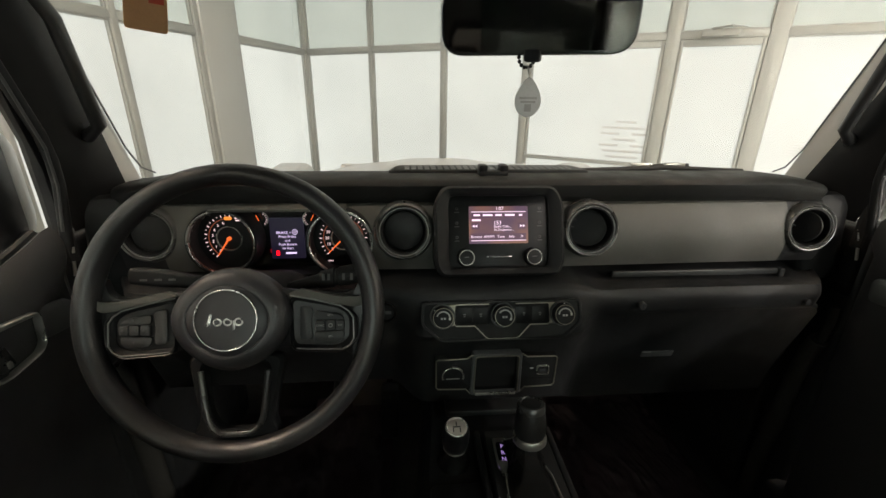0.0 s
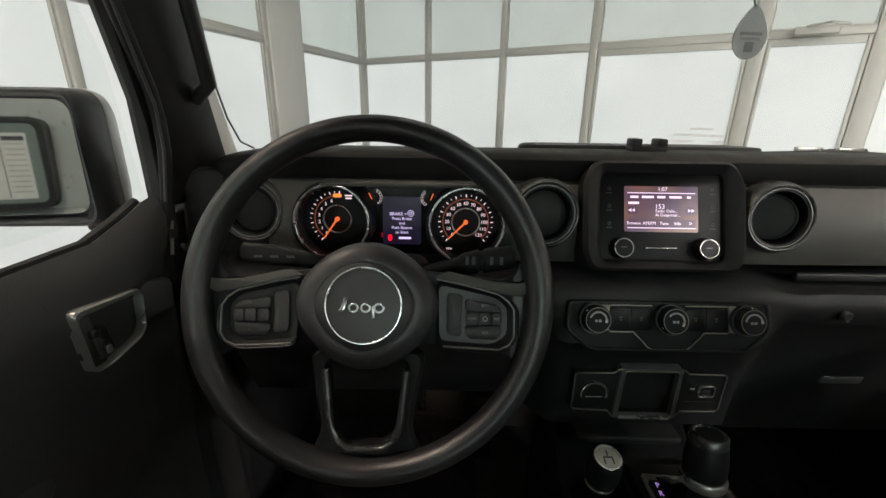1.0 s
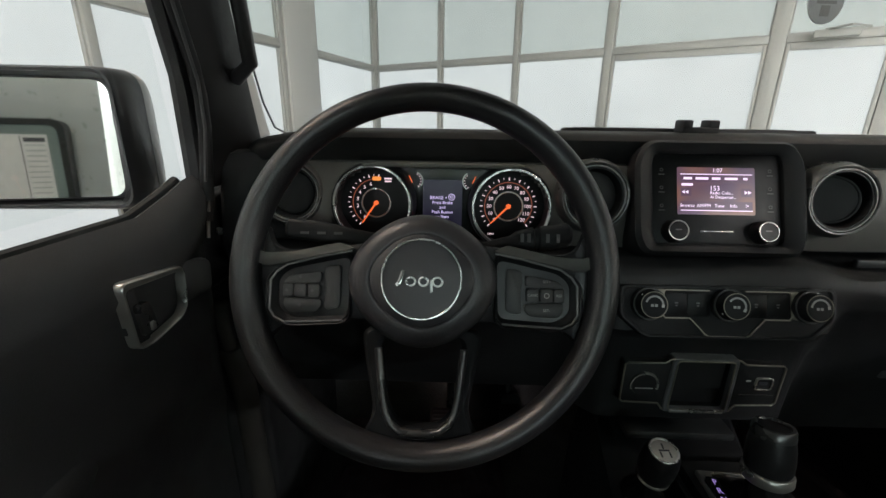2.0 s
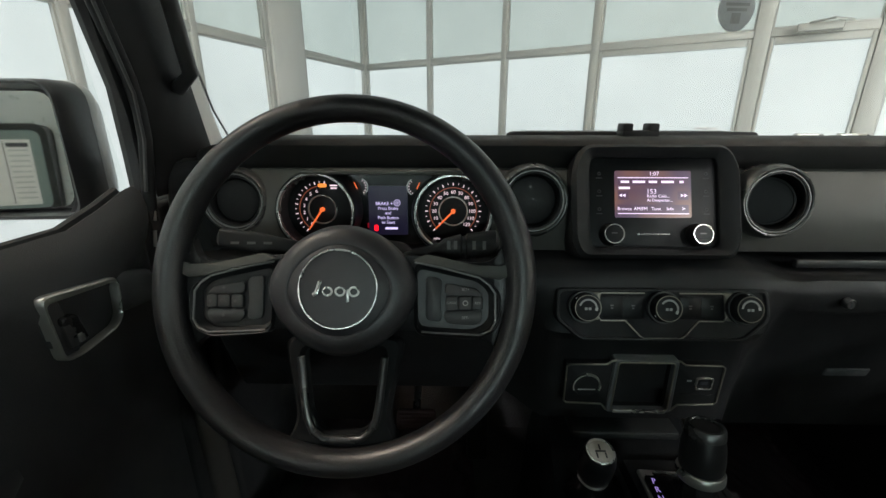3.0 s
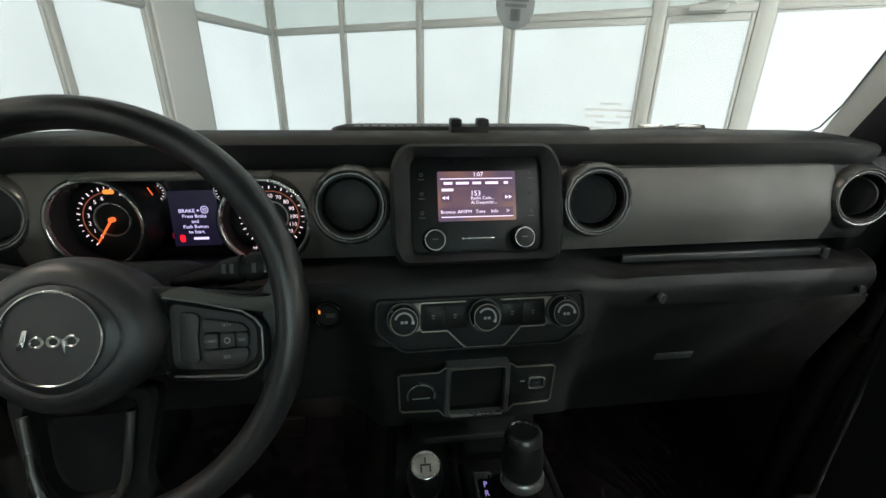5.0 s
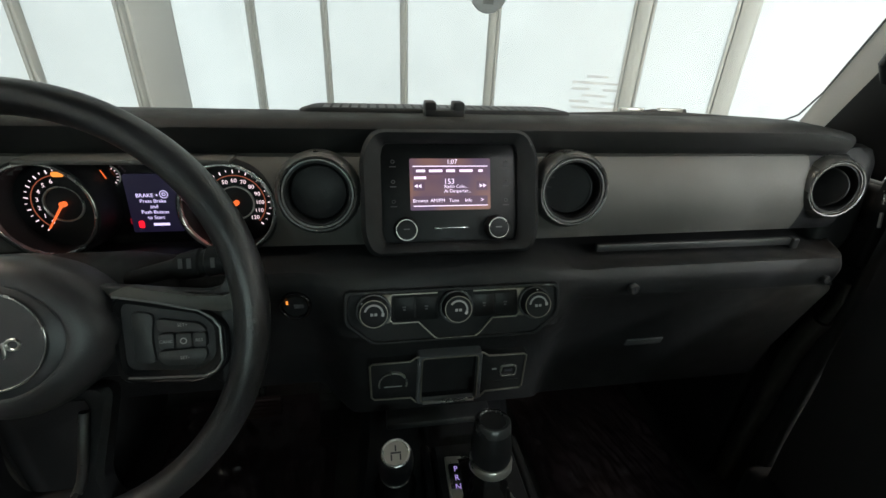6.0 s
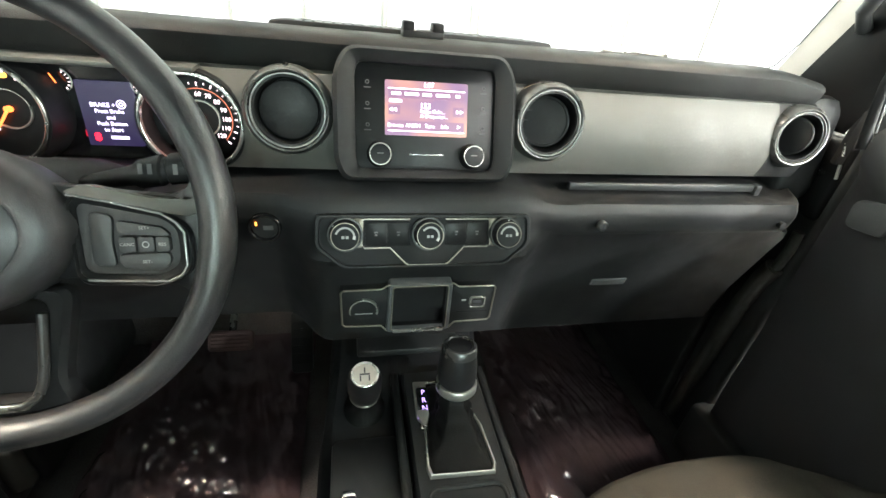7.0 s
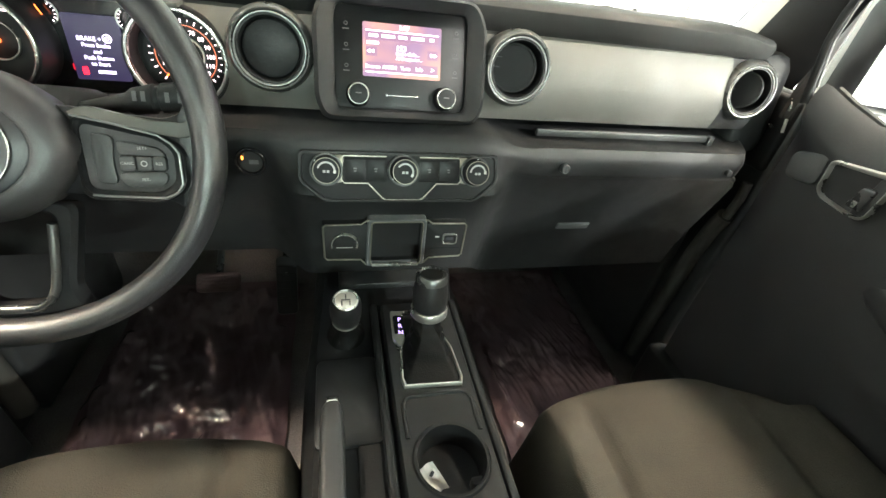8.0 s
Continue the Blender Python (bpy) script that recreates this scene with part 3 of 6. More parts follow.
# ---- the grey car parked across the room, seen in the door mirror ----
def parked_car():
    t = thing("parked_car", "grey parked car with a printed price sheet in its side window", "car")
    by = -1.60
    side = Matrix(((-1, 0, 0, 0), (0, 0, 1, by), (0, 1, 0, 0), (0, 0, 0, 1)))
    low = B()
    rings = []
    for x, z0, z1, w in ((-5.92, 0.50, 0.78, 0.66), (-5.84, 0.36, 0.90, 0.84), (-5.4, 0.30, 0.98, 0.91), (-4.7, 0.28, 1.03, 0.92), (-3.2, 0.28, 1.05, 0.92), (-1.9, 0.28, 1.06, 0.92), (-1.52, 0.34, 1.05, 0.90), (-1.42, 0.46, 1.0, 0.84)):
        rings.append([(x, by - 0.93 + p.x, (z0 + z1) / 2 + p.y) for p in rect(2 * w, z1 - z0, 0.10, 5)])
    part("body", skin(low, rings), M_PARKED, t)
    top = B()
    rings = []
    for x, z1, w in ((-4.85, 1.08, 0.80), (-4.45, 1.46, 0.83), (-4.1, 1.80, 0.84), (-3.5, 1.96, 0.85), (-2.2, 1.98, 0.86), (-1.60, 1.96, 0.87), (-1.44, 1.90, 0.86), (-1.42, 1.10, 0.84)):
        rings.append([(x, by - 0.93 + p.x * (0.90 if p.y > 0 else 1.0), (1.0 + z1) / 2 + p.y) for p in rect(2 * w, z1 - 1.0, min(0.08, 0.4 * (z1 - 1.0)), 5)])
    part("cabin", skin(top, rings), M_PARKED, t)
    for x0, x1 in ((-2.58, -1.60), (-3.62, -2.70)):
        w, c = x1 - x0, -(x0 + x1) / 2
        out = rounded([(c - w / 2, 1.05), (c + w / 2, 1.05), (c + w / 2, 1.56), (c - w / 2, 1.57)], 0.07, 6)
        inn = rounded([(c - w / 2 + 0.035, 1.085), (c + w / 2 - 0.035, 1.085), (c + w / 2 - 0.035, 1.525), (c - w / 2 + 0.035, 1.535)], 0.05, 6)
        win = part("window", border(B(), out, inn, -0.12, 0.012, side, 0.004), M_RUBBER, t, "window with a black rubber seal")
        part("pane", prism(B(), [q for q in inn], -0.10, 0.002, side), M_PARKGLASS, win)
    sheet = part("price_sheet", prism(B(), rect(0.36, 0.37, 0.004, 2, 1.865, 1.295), 0.004, 0.006, side), M_PAPER, t, "white printed price sheet")
    for k in range(11):
        part("print_bar", box(B(), (0.085 if k else 0.095, 0.008 if k else 0.024, 0.001), side @ Matrix.Translation((1.743, 1.45 - 0.030 * k, 0.0066))), M_VINYL if k else M_INK, sheet, smooth=False)
    part("print_bar", box(B(), (0.004, 0.35, 0.001), side @ Matrix.Translation((1.803, 1.295, 0.0066))), M_INK, sheet, smooth=False)
    for x in (-5.05, -2.25):
        for q in (0.0, -1.66):
            p = lathe(B(), [(0.0, 0.10), (0.17, 0.10), (0.19, 0.115), (0.29, 0.115), (0.33, 0.09), (0.335, 0.0), (0.33, -0.09), (0.0, -0.1)], Matrix.Translation((x, by - 0.10 + q, 0.335)) @ pose(0, 0, 0, -90 if q == 0 else 90), 36)
            wh = part("wheel", p, M_RUBBER, t)
            part("rim", lathe(B(), [(0.0, 0.112), (0.05, 0.118), (0.16, 0.106), (0.175, 0.118), (0.185, 0.10), (0.0, 0.09)], Matrix.Translation((x, by - 0.10 + q, 0.335)) @ pose(0, 0, 0, -90 if q == 0 else 90), 30), M_SATIN, wh)


parked_car()

# ---- the dashboard ----
dash = thing("dashboard", "black moulded dashboard with satin grey bands and round vents", "dashboard")

# the upper pad, with a soft lip over the band
pad = B()
rings = []
for i in range(61):
    x = -0.772 + 1.544 * i / 60
    e = ease(0, 1, (abs(x) - 0.56) / 0.19)
    e2 = ease(0, 1, (abs(x) - 0.672) / 0.075)
    dz, dy = -0.022 * e - 0.01 * e2, 0.012 * e + 0.085 * e2
    sec = [(1.02, 1.318), (0.95, 1.345), (0.88, 1.358), (0.83, 1.362), (0.800, 1.3612), (0.784, 1.3595), (0.7755, 1.3555), (0.772, 1.3495), (0.7735, 1.341), (0.7800, 1.327), (0.786, 1.315), (0.795, 1.310), (0.83, 1.308), (1.02, 1.300)]
    rings.append([(x, y + dy, z + dz) for y, z in sec])
skin(pad, rings)
part("upper_pad", pad, M_PAD, dash)


def pad_end(s):
    out = rounded([(0.01, -0.01), (0.085, -0.01), (0.095, 0.03), (0.085, 0.178), (0.03, 0.182), (0.0, 0.172), (0.0, 0.02)], 0.025)
    p = B()
    m = face(0.660 if s > 0 else -0.760, 0.770, 1.15, 6)
    if s > 0:
        prism(p, out, -0.15, 0.0, m, 0.02)
    else:
        prism(p, [Vector((0.10 - q.x, q.y)) for q in out][::-1], -0.15, 0.0, m, 0.02)
    part("end_cap", p, M_PLASTIC, dash)


side_pair(pad_end)

VENTS = ((-0.620, 0.757, 1.268, 0.047, 6), (-0.172, 0.738, 1.274, 0.050, 2), (0.172, 0.734, 1.275, 0.050, -2), (0.630, 0.752, 1.267, 0.047, -8))
GAUGES = ((-0.497, 1.248), (-0.288, 1.246))


def band_y(x, z):
    v = (z - 1.255) / 0.06
    return 0.746 + 0.010 * abs(x) / 0.6 + 0.016 * v * v + 0.009 * v


def band(x0, x1, name, mat, lo=1.188, hi=1.318):
    b = B()
    nx, nz = int((x1 - x0) / 0.005), 26
    grid = [[b.verts.new((x0 + (x1 - x0) * i / nx, band_y(x0 + (x1 - x0) * i / nx, lo + (hi - lo) * j / nz) + (0.02 if j in (0, nz) else 0), lo + (hi - lo) * j / nz)) for j in range(nz + 1)] for i in range(nx + 1)]
    for i in range(nx):
        for j in range(nz):
            x, z = x0 + (x1 - x0) * (i + 0.5) / nx, lo + (hi - lo) * (j + 0.5) / nz
            if any((x - v[0]) ** 2 + (z - v[2]) ** 2 < (v[3] - 0.008) ** 2 for v in VENTS):
                continue
            if any((x - g[0]) ** 2 + (z - g[1]) ** 2 < 0.056 ** 2 for g in GAUGES) or (-0.497 < x < -0.288 and z < 1.309):
                continue
            b.faces.new((grid[i][j], grid[i + 1][j], grid[i + 1][j + 1], grid[i][j + 1]))
    bmesh.ops.delete(b, geom=[v for v in b.verts if not v.link_faces], context="VERTS")
    return part(name, b, mat, dash)


band(-0.600, -0.105, "driver_band", M_BAND)
band(0.105, 0.590, "passenger_band", M_BAND)
band(-0.672, -0.600, "end_panel", M_PLASTIC)
band(0.590, 0.672, "end_panel", M_PLASTIC)
back = B()
box(back, (1.36, 0.05, 0.16), at(0, 0.845, 1.25))
part("backing", back, M_PLASTIC, dash, smooth=False)


def vent(x, y, z, r, yaw, louvre):
    """Round air vent: grey outer bezel, bright lip, dark barrel with a flap."""
    m = face(x, y, z, 8, yaw)
    v = B()
    loop_skin(v, [(r - 0.0055, -0.03), (r - 0.0055, 0.002), (r - 0.004, 0.006), (r - 0.002, 0.0065), (r + 0.001, 0.003), (r + 0.004, -0.006), (r + 0.004, -0.03)], m, 64)
    vv = part("vent", v, M_BEZEL, dash, "round air vent with a thin bright lip")
    # rightmost lip: its weaker reflection is put into a darker material
    part("lip", ring(B(), r - 0.0076, r - 0.0056, -0.01, 0.0052, m, 64), M_BEZEL if louvre == 2 else M_WING, vv)
    # open vents: shade inside is put into blacker barrel, throat and flap
    part("barrel", loop_skin(B(), [(r - 0.0125, -0.05), (r - 0.0125, -0.002), (r - 0.0105, 0.003), (r - 0.0078, 0.003), (r - 0.0078, -0.05)], m, 64), M_PILLAR if louvre else M_PLASTIC, vv)
    part("throat", lathe(B(), [(0, -0.045), (r - 0.010, -0.045), (r - 0.010, -0.05), (0, -0.05)], m, 48), M_PILLAR, vv)
    if louvre:
        fm = m @ Matrix.Translation((0, 0, -0.020)) @ pose(0, 0, 0, -6, -24 if louvre == 1 else -52, 0)
        part("flap", lathe(B(), [(0.0, 0.001), (r - 0.016, 0.001), (r - 0.0145, -0.001), (r - 0.016, -0.003), (0.0, -0.003)], fm, 40), M_PILLAR, vv)
        part("flap_rim", ring(B(), r - 0.0185, r - 0.0150, -0.002, 0.0022, fm, 40), M_PLASTIC, vv)
        for k in (-1, 0, 1):
            part("slat", box(B(), (2 * math.sqrt((r - 0.014) ** 2 - (0.014 * k) ** 2), 0.002, 0.016), m @ at(0, 0.014 * k, -0.036)), M_PILLAR, vv)
    else:
        part("flap", lathe(B(), [(0.0, 0.0015), (r - 0.026, 0.001), (r - 0.0155, -0.002), (r - 0.0140, -0.005), (0.0, -0.006)], m @ Matrix.Translation((0, 0, -0.008)), 48), M_PLASTIC, vv)


for (x, y, z, r, yaw), lv in zip(VENTS, (0, 0, 1, 2)):
    vent(x, y, z, r, yaw, lv)

# ---- instrument cluster ----
cluster = thing("instrument_cluster", "lit instrument cluster with two round dials and orange needles", "gauge cluster")
plate = B()
prism(plate, rect(0.36, 0.128, 0.02), -0.02, 0.0, face(-0.392, 0.796, 1.249, 6))
part("dial_plate", plate, M_GLOSS, cluster)
hoodline = B()
box(hoodline, (0.235, 0.05, 0.006), at(-0.392, 0.772, 1.3125), 0.002)
part("brow", hoodline, M_BAND, cluster)
part("lower_shelf", box(B(), (0.2, 0.05, 0.008), at(-0.392, 0.775, 1.186), 0.003), M_PLASTIC, cluster)


def spoke(bm, r0, r1, a, w, m, h=0.0005):
    return box(bm, (r1 - r0, w, h), m @ pose(0, 0, 0, 0, 0, a) @ Matrix.Translation(((r0 + r1) / 2, 0, h / 2)))


def dial(gx, gz, label, numbers, first, last, ticks, needle, r=0.056):
    m = face(gx, 0.7935, gz, 6)
    q = 0.0595
    g = B()
    loop_skin(g, [(r + 0.001, -0.004), (q - 0.005, 0.036), (q - 0.002, 0.043), (q + 0.002, 0.043), (q + 0.004, 0.036), (q + 0.004, -0.004)], m, 72)
    gauge = part("gauge", g, M_PLASTIC, cluster, label)
    part("bright_ring", ring(B(), q - 0.0042, q - 0.0002, 0.036, 0.0450, m, 72), M_CHROME, gauge)
    part("dial_face", lathe(B(), [(0, 0.0), (r + 0.0015, 0.0), (r + 0.0015, 0.004), (0, 0.004)], m, 64), M_SCREENBLACK, gauge)
    f = m @ Matrix.Translation((0, 0, 0.0042))
    t = B()
    for k in range(ticks + 1):
        spoke(t, r * (0.72 if k % 2 == 0 else 0.755), r * 0.80, first + (last - first) * k / ticks, 0.0014 if k % 2 == 0 else 0.0009, f)
    tk = part("tick_marks", t, M_WHITEGLOW, gauge, smooth=False)
    tagged(tk, kind="stuff")
    part("inner_ring", ring(B(), r * 0.385, r * 0.42, 0.0, 0.003, f, 56), M_SATIN, gauge)
    part("scale_arc", arc(B(), r * 0.655, r * 0.675, first, last, f), M_ARC, gauge, smooth=False)
    for body, a, rad in numbers:
        words(body, 0.0078, f @ Matrix.Translation((r * rad * math.cos(radians(a)), r * rad * math.sin(radians(a)), 0.0004)), M_WHITEGLOW, gauge, "numeral", depth=0.0001)
    nd = B()
    ang = radians(needle)
    d, n = Vector((math.cos(ang), math.sin(ang))), Vector((-math.sin(ang), math.cos(ang)))
    pts = [d * -0.004 + n * 0.0016, d * -0.004 - n * 0.0016, d * r * 0.7 - n * 0.0008, d * r * 0.7 + n * 0.0008]
    prism(nd, pts, 0.004, 0.0052, f)
    part("needle", nd, M_ORANGE, gauge, smooth=False)
    part("needle_cap", lathe(B(), [(0, 0.0), (0.0035, 0.0), (0.0035, 0.006), (0.0028, 0.007), (0, 0.007)], f, 24), M_ORANGE, gauge)
    return gauge, f


speedo, f = dial(*GAUGES[1], "round speedometer dial with orange needle at zero", [(str(10 * k), 225 - 22.5 * k, 0.54) for k in range(0, 13)], 225, -45, 24, 225)
words("MPH", 0.005, f @ Matrix.Translation((-0.026, -0.045, 0.0004)), M_WHITEGLOW, speedo, "unit", depth=0.0001)
tach, f = dial(*GAUGES[0], "round tachometer dial with orange needle at rest", [(str(k), 232 - 21 * k, 0.54) for k in range(0, 7)], 232, 84, 14, 235)
part("warning_patch", prism(B(), rect(0.014, 0.0062, 0.0028, 3), 0, 0.0006, f @ Matrix.Translation((0.001, 0.038, 0.0002))), M_AMBER, tach)
for k, w in enumerate((0.012, 0.010)):
    part("caption_bar", box(B(), (w, 0.0022, 0.0004), f @ Matrix.Translation((0.019, 0.038 - 0.0042 * k, 0.0002))), M_WHITEGLOW, tach, smooth=False)

lcd_m = face(-0.392, 0.793, 1.2465, 6)
lcd = part("driver_display", prism(B(), rect(0.062, 0.078, 0.002, 2), 0.0, 0.004, lcd_m), M_LCD, cluster, "lit driver display with a start message")
f = lcd_m @ Matrix.Translation((0, 0, 0.0045))
for k, (body, dx) in enumerate((("BRAKE +", -0.006), ("Press Brake", 0), ("and", 0), ("Push Button", 0), ("to Start", 0))):
    words(body, 0.0068 if k else 0.0072, f @ Matrix.Translation((dx, 0.011 - 0.0075 * k, 0.0)), M_LILAC, lcd, "message", depth=0.0001)
part("start_icon", ring(B(), 0.0044, 0.0052, 0, 0.0004, f @ Matrix.Translation((0.0145, 0.0125, 0)), 32), M_LILAC, lcd)
part("start_icon", ring(B(), 0.0016, 0.0024, 0, 0.0004, f @ Matrix.Translation((0.0145, 0.0125, 0)), 24), M_LILAC, lcd)
part("odometer_bar", box(B(), (0.02, 0.0035, 0.0004), f @ Matrix.Translation((0.005, -0.0285, 0))), M_LILAC, lcd, smooth=False)
part("telltale", prism(B(), rect(0.006, 0.0095, 0.002, 3), 0, 0.0008, f @ Matrix.Translation((-0.0195, -0.028, 0))), M_RED, cluster, "red brake warning lamp")
for s, gx in ((-1, -0.437), (1, -0.347)):
    m = face(gx, 0.794, 1.284, 6)
    sg = part("small_gauge", arc(B(), 0.0130, 0.0145, -60 if s < 0 else 120, 70 if s < 0 else 240, m @ Matrix.Translation((0, 0, 0.003)), 0.0006, 20), M_SATIN, cluster, "small fuel or temperature gauge")
    t = B()
    for k in range(6):
        spoke(t, 0.0100, 0.0122, (-50 if s < 0 else 130) + 22 * k, 0.0009, m @ Matrix.Translation((0, 0, 0.003)))
    tagged(part("tick_marks", t, M_WHITEGLOW, sg, smooth=False), kind="stuff")
    nd = B()
    spoke(nd, -0.001, 0.0105, 115 if s < 0 else 66, 0.0013, m @ Matrix.Translation((-0.003 if s < 0 else 0.002, -0.002, 0.004)))
    part("needle", nd, M_ORANGE, sg, smooth=False)
# red glow beside the display, put in as a small emitting piece
part("glow_spot", prism(B(), rect(0.003, 0.008, 0.001, 2), 0, 0.0006, face(-0.425, 0.7905, 1.222, 6)), M_REDDIM, cluster)

# ---- radio ----
radio = thing("radio_unit", "dashboard radio with lit pink display and two knobs", "car radio")
rm = face(0, 0.737, 1.2715, 21)
outer = rounded([(-0.108, -0.080), (0.108, -0.080), (0.119, -0.055), (0.119, 0.052), (0.103, 0.083), (-0.103, 0.083), (-0.119, 0.052), (-0.119, -0.055)], 0.016)
inner = rounded([(-0.088, -0.064), (0.088, -0.064), (0.092, -0.050), (0.092, 0.052), (0.088, 0.066), (-0.088, 0.066), (-0.092, 0.052), (-0.092, -0.050)], 0.010)
sur = B()
border(sur, outer, inner, -0.06, 0.016, rm, 0.006, inner_h=0.011)
part("surround", sur, M_PLASTIC, radio, "thick dark grey moulded surround")
part("fascia", prism(B(), [p * 1.01 for p in inner], -0.03, 0.0, rm, 0.002), M_SCREENBLACK, radio)
SCX, SCY = 0.0, 0.013
screen = part("display", prism(B(), rect(0.109, 0.068, 0.002, 2, SCX, SCY), 0.0, 0.0012, rm), M_DISPLAY, radio, "lit pink and amber radio display")
f = rm @ Matrix.Translation((SCX, SCY, 0.0014))


def lit_bar(w, h, x, y, mat=M_PINK, name="display_bar"):
    part(name, box(B(), (w, h, 0.0002), f @ Matrix.Translation((x, y, 0.00005 if mat is M_STRIPGLOW else 0.0003))), mat, screen, smooth=False)


words("1:07", 0.0085, f @ Matrix.Translation((0.002, 0.0295, 0)), M_PINK, screen, "clock", depth=0.0001)
lit_bar(0.101, 0.0115, 0, 0.0180, M_STRIPGLOW, "menu_strip")
lit_bar(0.101, 0.0012, 0, 0.0238)
for k, (x, w) in enumerate(((-0.040, 0.012), (-0.020, 0.018), (0.000, 0.012), (0.021, 0.018), (0.041, 0.006))):
    lit_bar(w, 0.0034, x, 0.0178, name="preset_bar")
lit_bar(0.016, 0.0034, -0.041, 0.0088, name="source_bar")
words("153", 0.010, f @ Matrix.Translation((-0.002, 0.0035, 0)), M_PINK, screen, "channel", depth=0.0001)
words("Radio Colo...", 0.0062, f @ Matrix.Translation((-0.009, -0.0030, 0.0003)), M_PINK, screen, "title", "LEFT", depth=0.0001)
words("Ai Despertar...", 0.0062, f @ Matrix.Translation((-0.009, -0.0090, 0.0003)), M_PINK, screen, "title", "LEFT", depth=0.0001)
for s in (-1, 1):
    for dx in (-0.003, 0.002):
        tri = B()
        prism(tri, [Vector((0, 0.0026)), Vector((0, -0.0026)), Vector((0.0045, 0))] if s > 0 else [Vector((0, -0.0026)), Vector((0, 0.0026)), Vector((-0.0045, 0))], 0, 0.0002, f @ Matrix.Translation((s * 0.0425 + dx * s, -0.002, 0.0003)))
        part("seek_arrow", tri, M_PINK, screen, smooth=False)
lit_bar(0.101, 0.0125, 0, -0.0217, M_STRIPGLOW, "menu_strip")
lit_bar(0.101, 0.0012, 0, -0.0284)
lit_bar(0.015, 0.012, 0.0425, -0.002, M_STRIPGLOW, "seek_key")
lit_bar(0.015, 0.012, -0.0425, -0.002, M_STRIPGLOW, "seek_key")
for body, x in (("Browse", -0.041), ("AM/FM", -0.018), ("Tune", 0.004), ("Info", 0.024), (">", 0.043)):
    words(body, 0.0066 if body != ">" else 0.009, f @ Matrix.Translation((x, -0.0215, 0.0003)), M_PINK, screen, "menu_word", depth=0.0001)


def radio_knob(x):
    m = rm @ Matrix.Translation((x, -0.046, 0))
    k = part("knob", lathe(B(), [(0.0165, 0.0), (0.0165, 0.004), (0.0150, 0.006), (0.0148, 0.014), (0.0138, 0.0165), (0.012, 0.0168), (0.0, 0.0162)], m, 48), M_SCREENBLACK, radio, "black knob with a bright ring")
    part("bright_ring", ring(B(), 0.0126, 0.0140, 0.012, 0.0176, m, 48), M_SATIN, k)
    part("marking", box(B(), (0.008, 0.0015, 0.0004), m @ Matrix.Translation((0, 0.001, 0.0168))), M_DIMINK, k, smooth=False)


radio_knob(-0.0615)
radio_knob(0.0615)
part("slot", box(B(), (0.046, 0.0022, 0.002), rm @ Matrix.Translation((0, -0.045, 0.001)), 0.0008), M_CHROME, radio)
for s in (-1, 1):
    for k in range(3):
        y = 0.043 - 0.026 * k
        b = part("button", ring(B(), 0.0016, 0.0026, -0.0005, 0.0003, rm @ Matrix.Translation((s * 0.0765, y, 0.0)), 16), M_DIMINK, radio, "flush key with a printed symbol")
        part("caption_bar", box(B(), (0.0085, 0.0013, 0.0003), rm @ Matrix.Translation((s * 0.0765, y - 0.0065, 0.0002))), M_DIMINK, b, smooth=False)

# ---- lower dash ----
lower = B()
rings = []
for i in range(121):
    x = -0.725 + 1.45 * i / 120
    c = ease(1, 0, (abs(x) - 0.135) / 0.075)
    zl = ease(1.186, 1.163, (abs(x) - 0.11) / 0.12) if x > 0 else 1.182
    lip = 0.0065 * ease(0, 1, (x - 0.19) / 0.05)
    side = [(0.84, zl + 0.012), (0.745, zl + 0.002), (0.716, zl + 0.001 + 0.3 * lip), (0.706, zl + lip), (0.698, zl + 0.0005 + 0.8 * lip), (0.692, zl - 0.006), (0.690, zl - 0.016), (0.694, zl - 0.038), (0.700, zl - 0.046), (0.7135, 1.108), (0.7385, 1.03), (0.762, 0.95 if x > 0 else 0.97), (0.780, 0.855 if x > 0 else 0.925), (0.95, 0.83 if x > 0 else 0.90)]
    ends = [0.10 * ease(0, 1, (abs(x) - 0.625) / 0.10) if z > 1.112 else 0.09 * ease(0, 1, (abs(x) - 0.665) / 0.05) for y, z in side]
    side = [(y + e2 * (y < 0.83), z) for (y, z), e2 in zip(side, ends)]
    mid = [(0.84, zl + 0.012), (0.76, zl + 0.008), (0.712, zl + 0.005), (0.698, zl + 0.002), (0.688, zl - 0.002), (0.683, zl - 0.010), (0.680, zl - 0.020), (0.676, zl - 0.034), (0.672, 1.13), (0.664, 1.10), (0.692, 1.07), (0.696, 1.00), (0.698, 0.93), (0.80, 0.90)]
    rings.append([(x, a[0] + (b[0] - a[0]) * c, a[1] + (b[1] - a[1]) * c) for a, b in zip(side, mid)])
skin(lower, rings)
part("lower_dash", lower, M_PLASTIC, dash)
# the shelf's back wall and the pale bar along it
part("shelf_insert", box(B(), (0.352, 0.010, 0.013), at(0.412, 0.752, 1.176), 0.003), M_TRIM, dash)
part("shelf_end", box(B(), (0.012, 0.016, 0.019), at(0.592, 0.750, 1.174), 0.003), M_TRIM, dash)

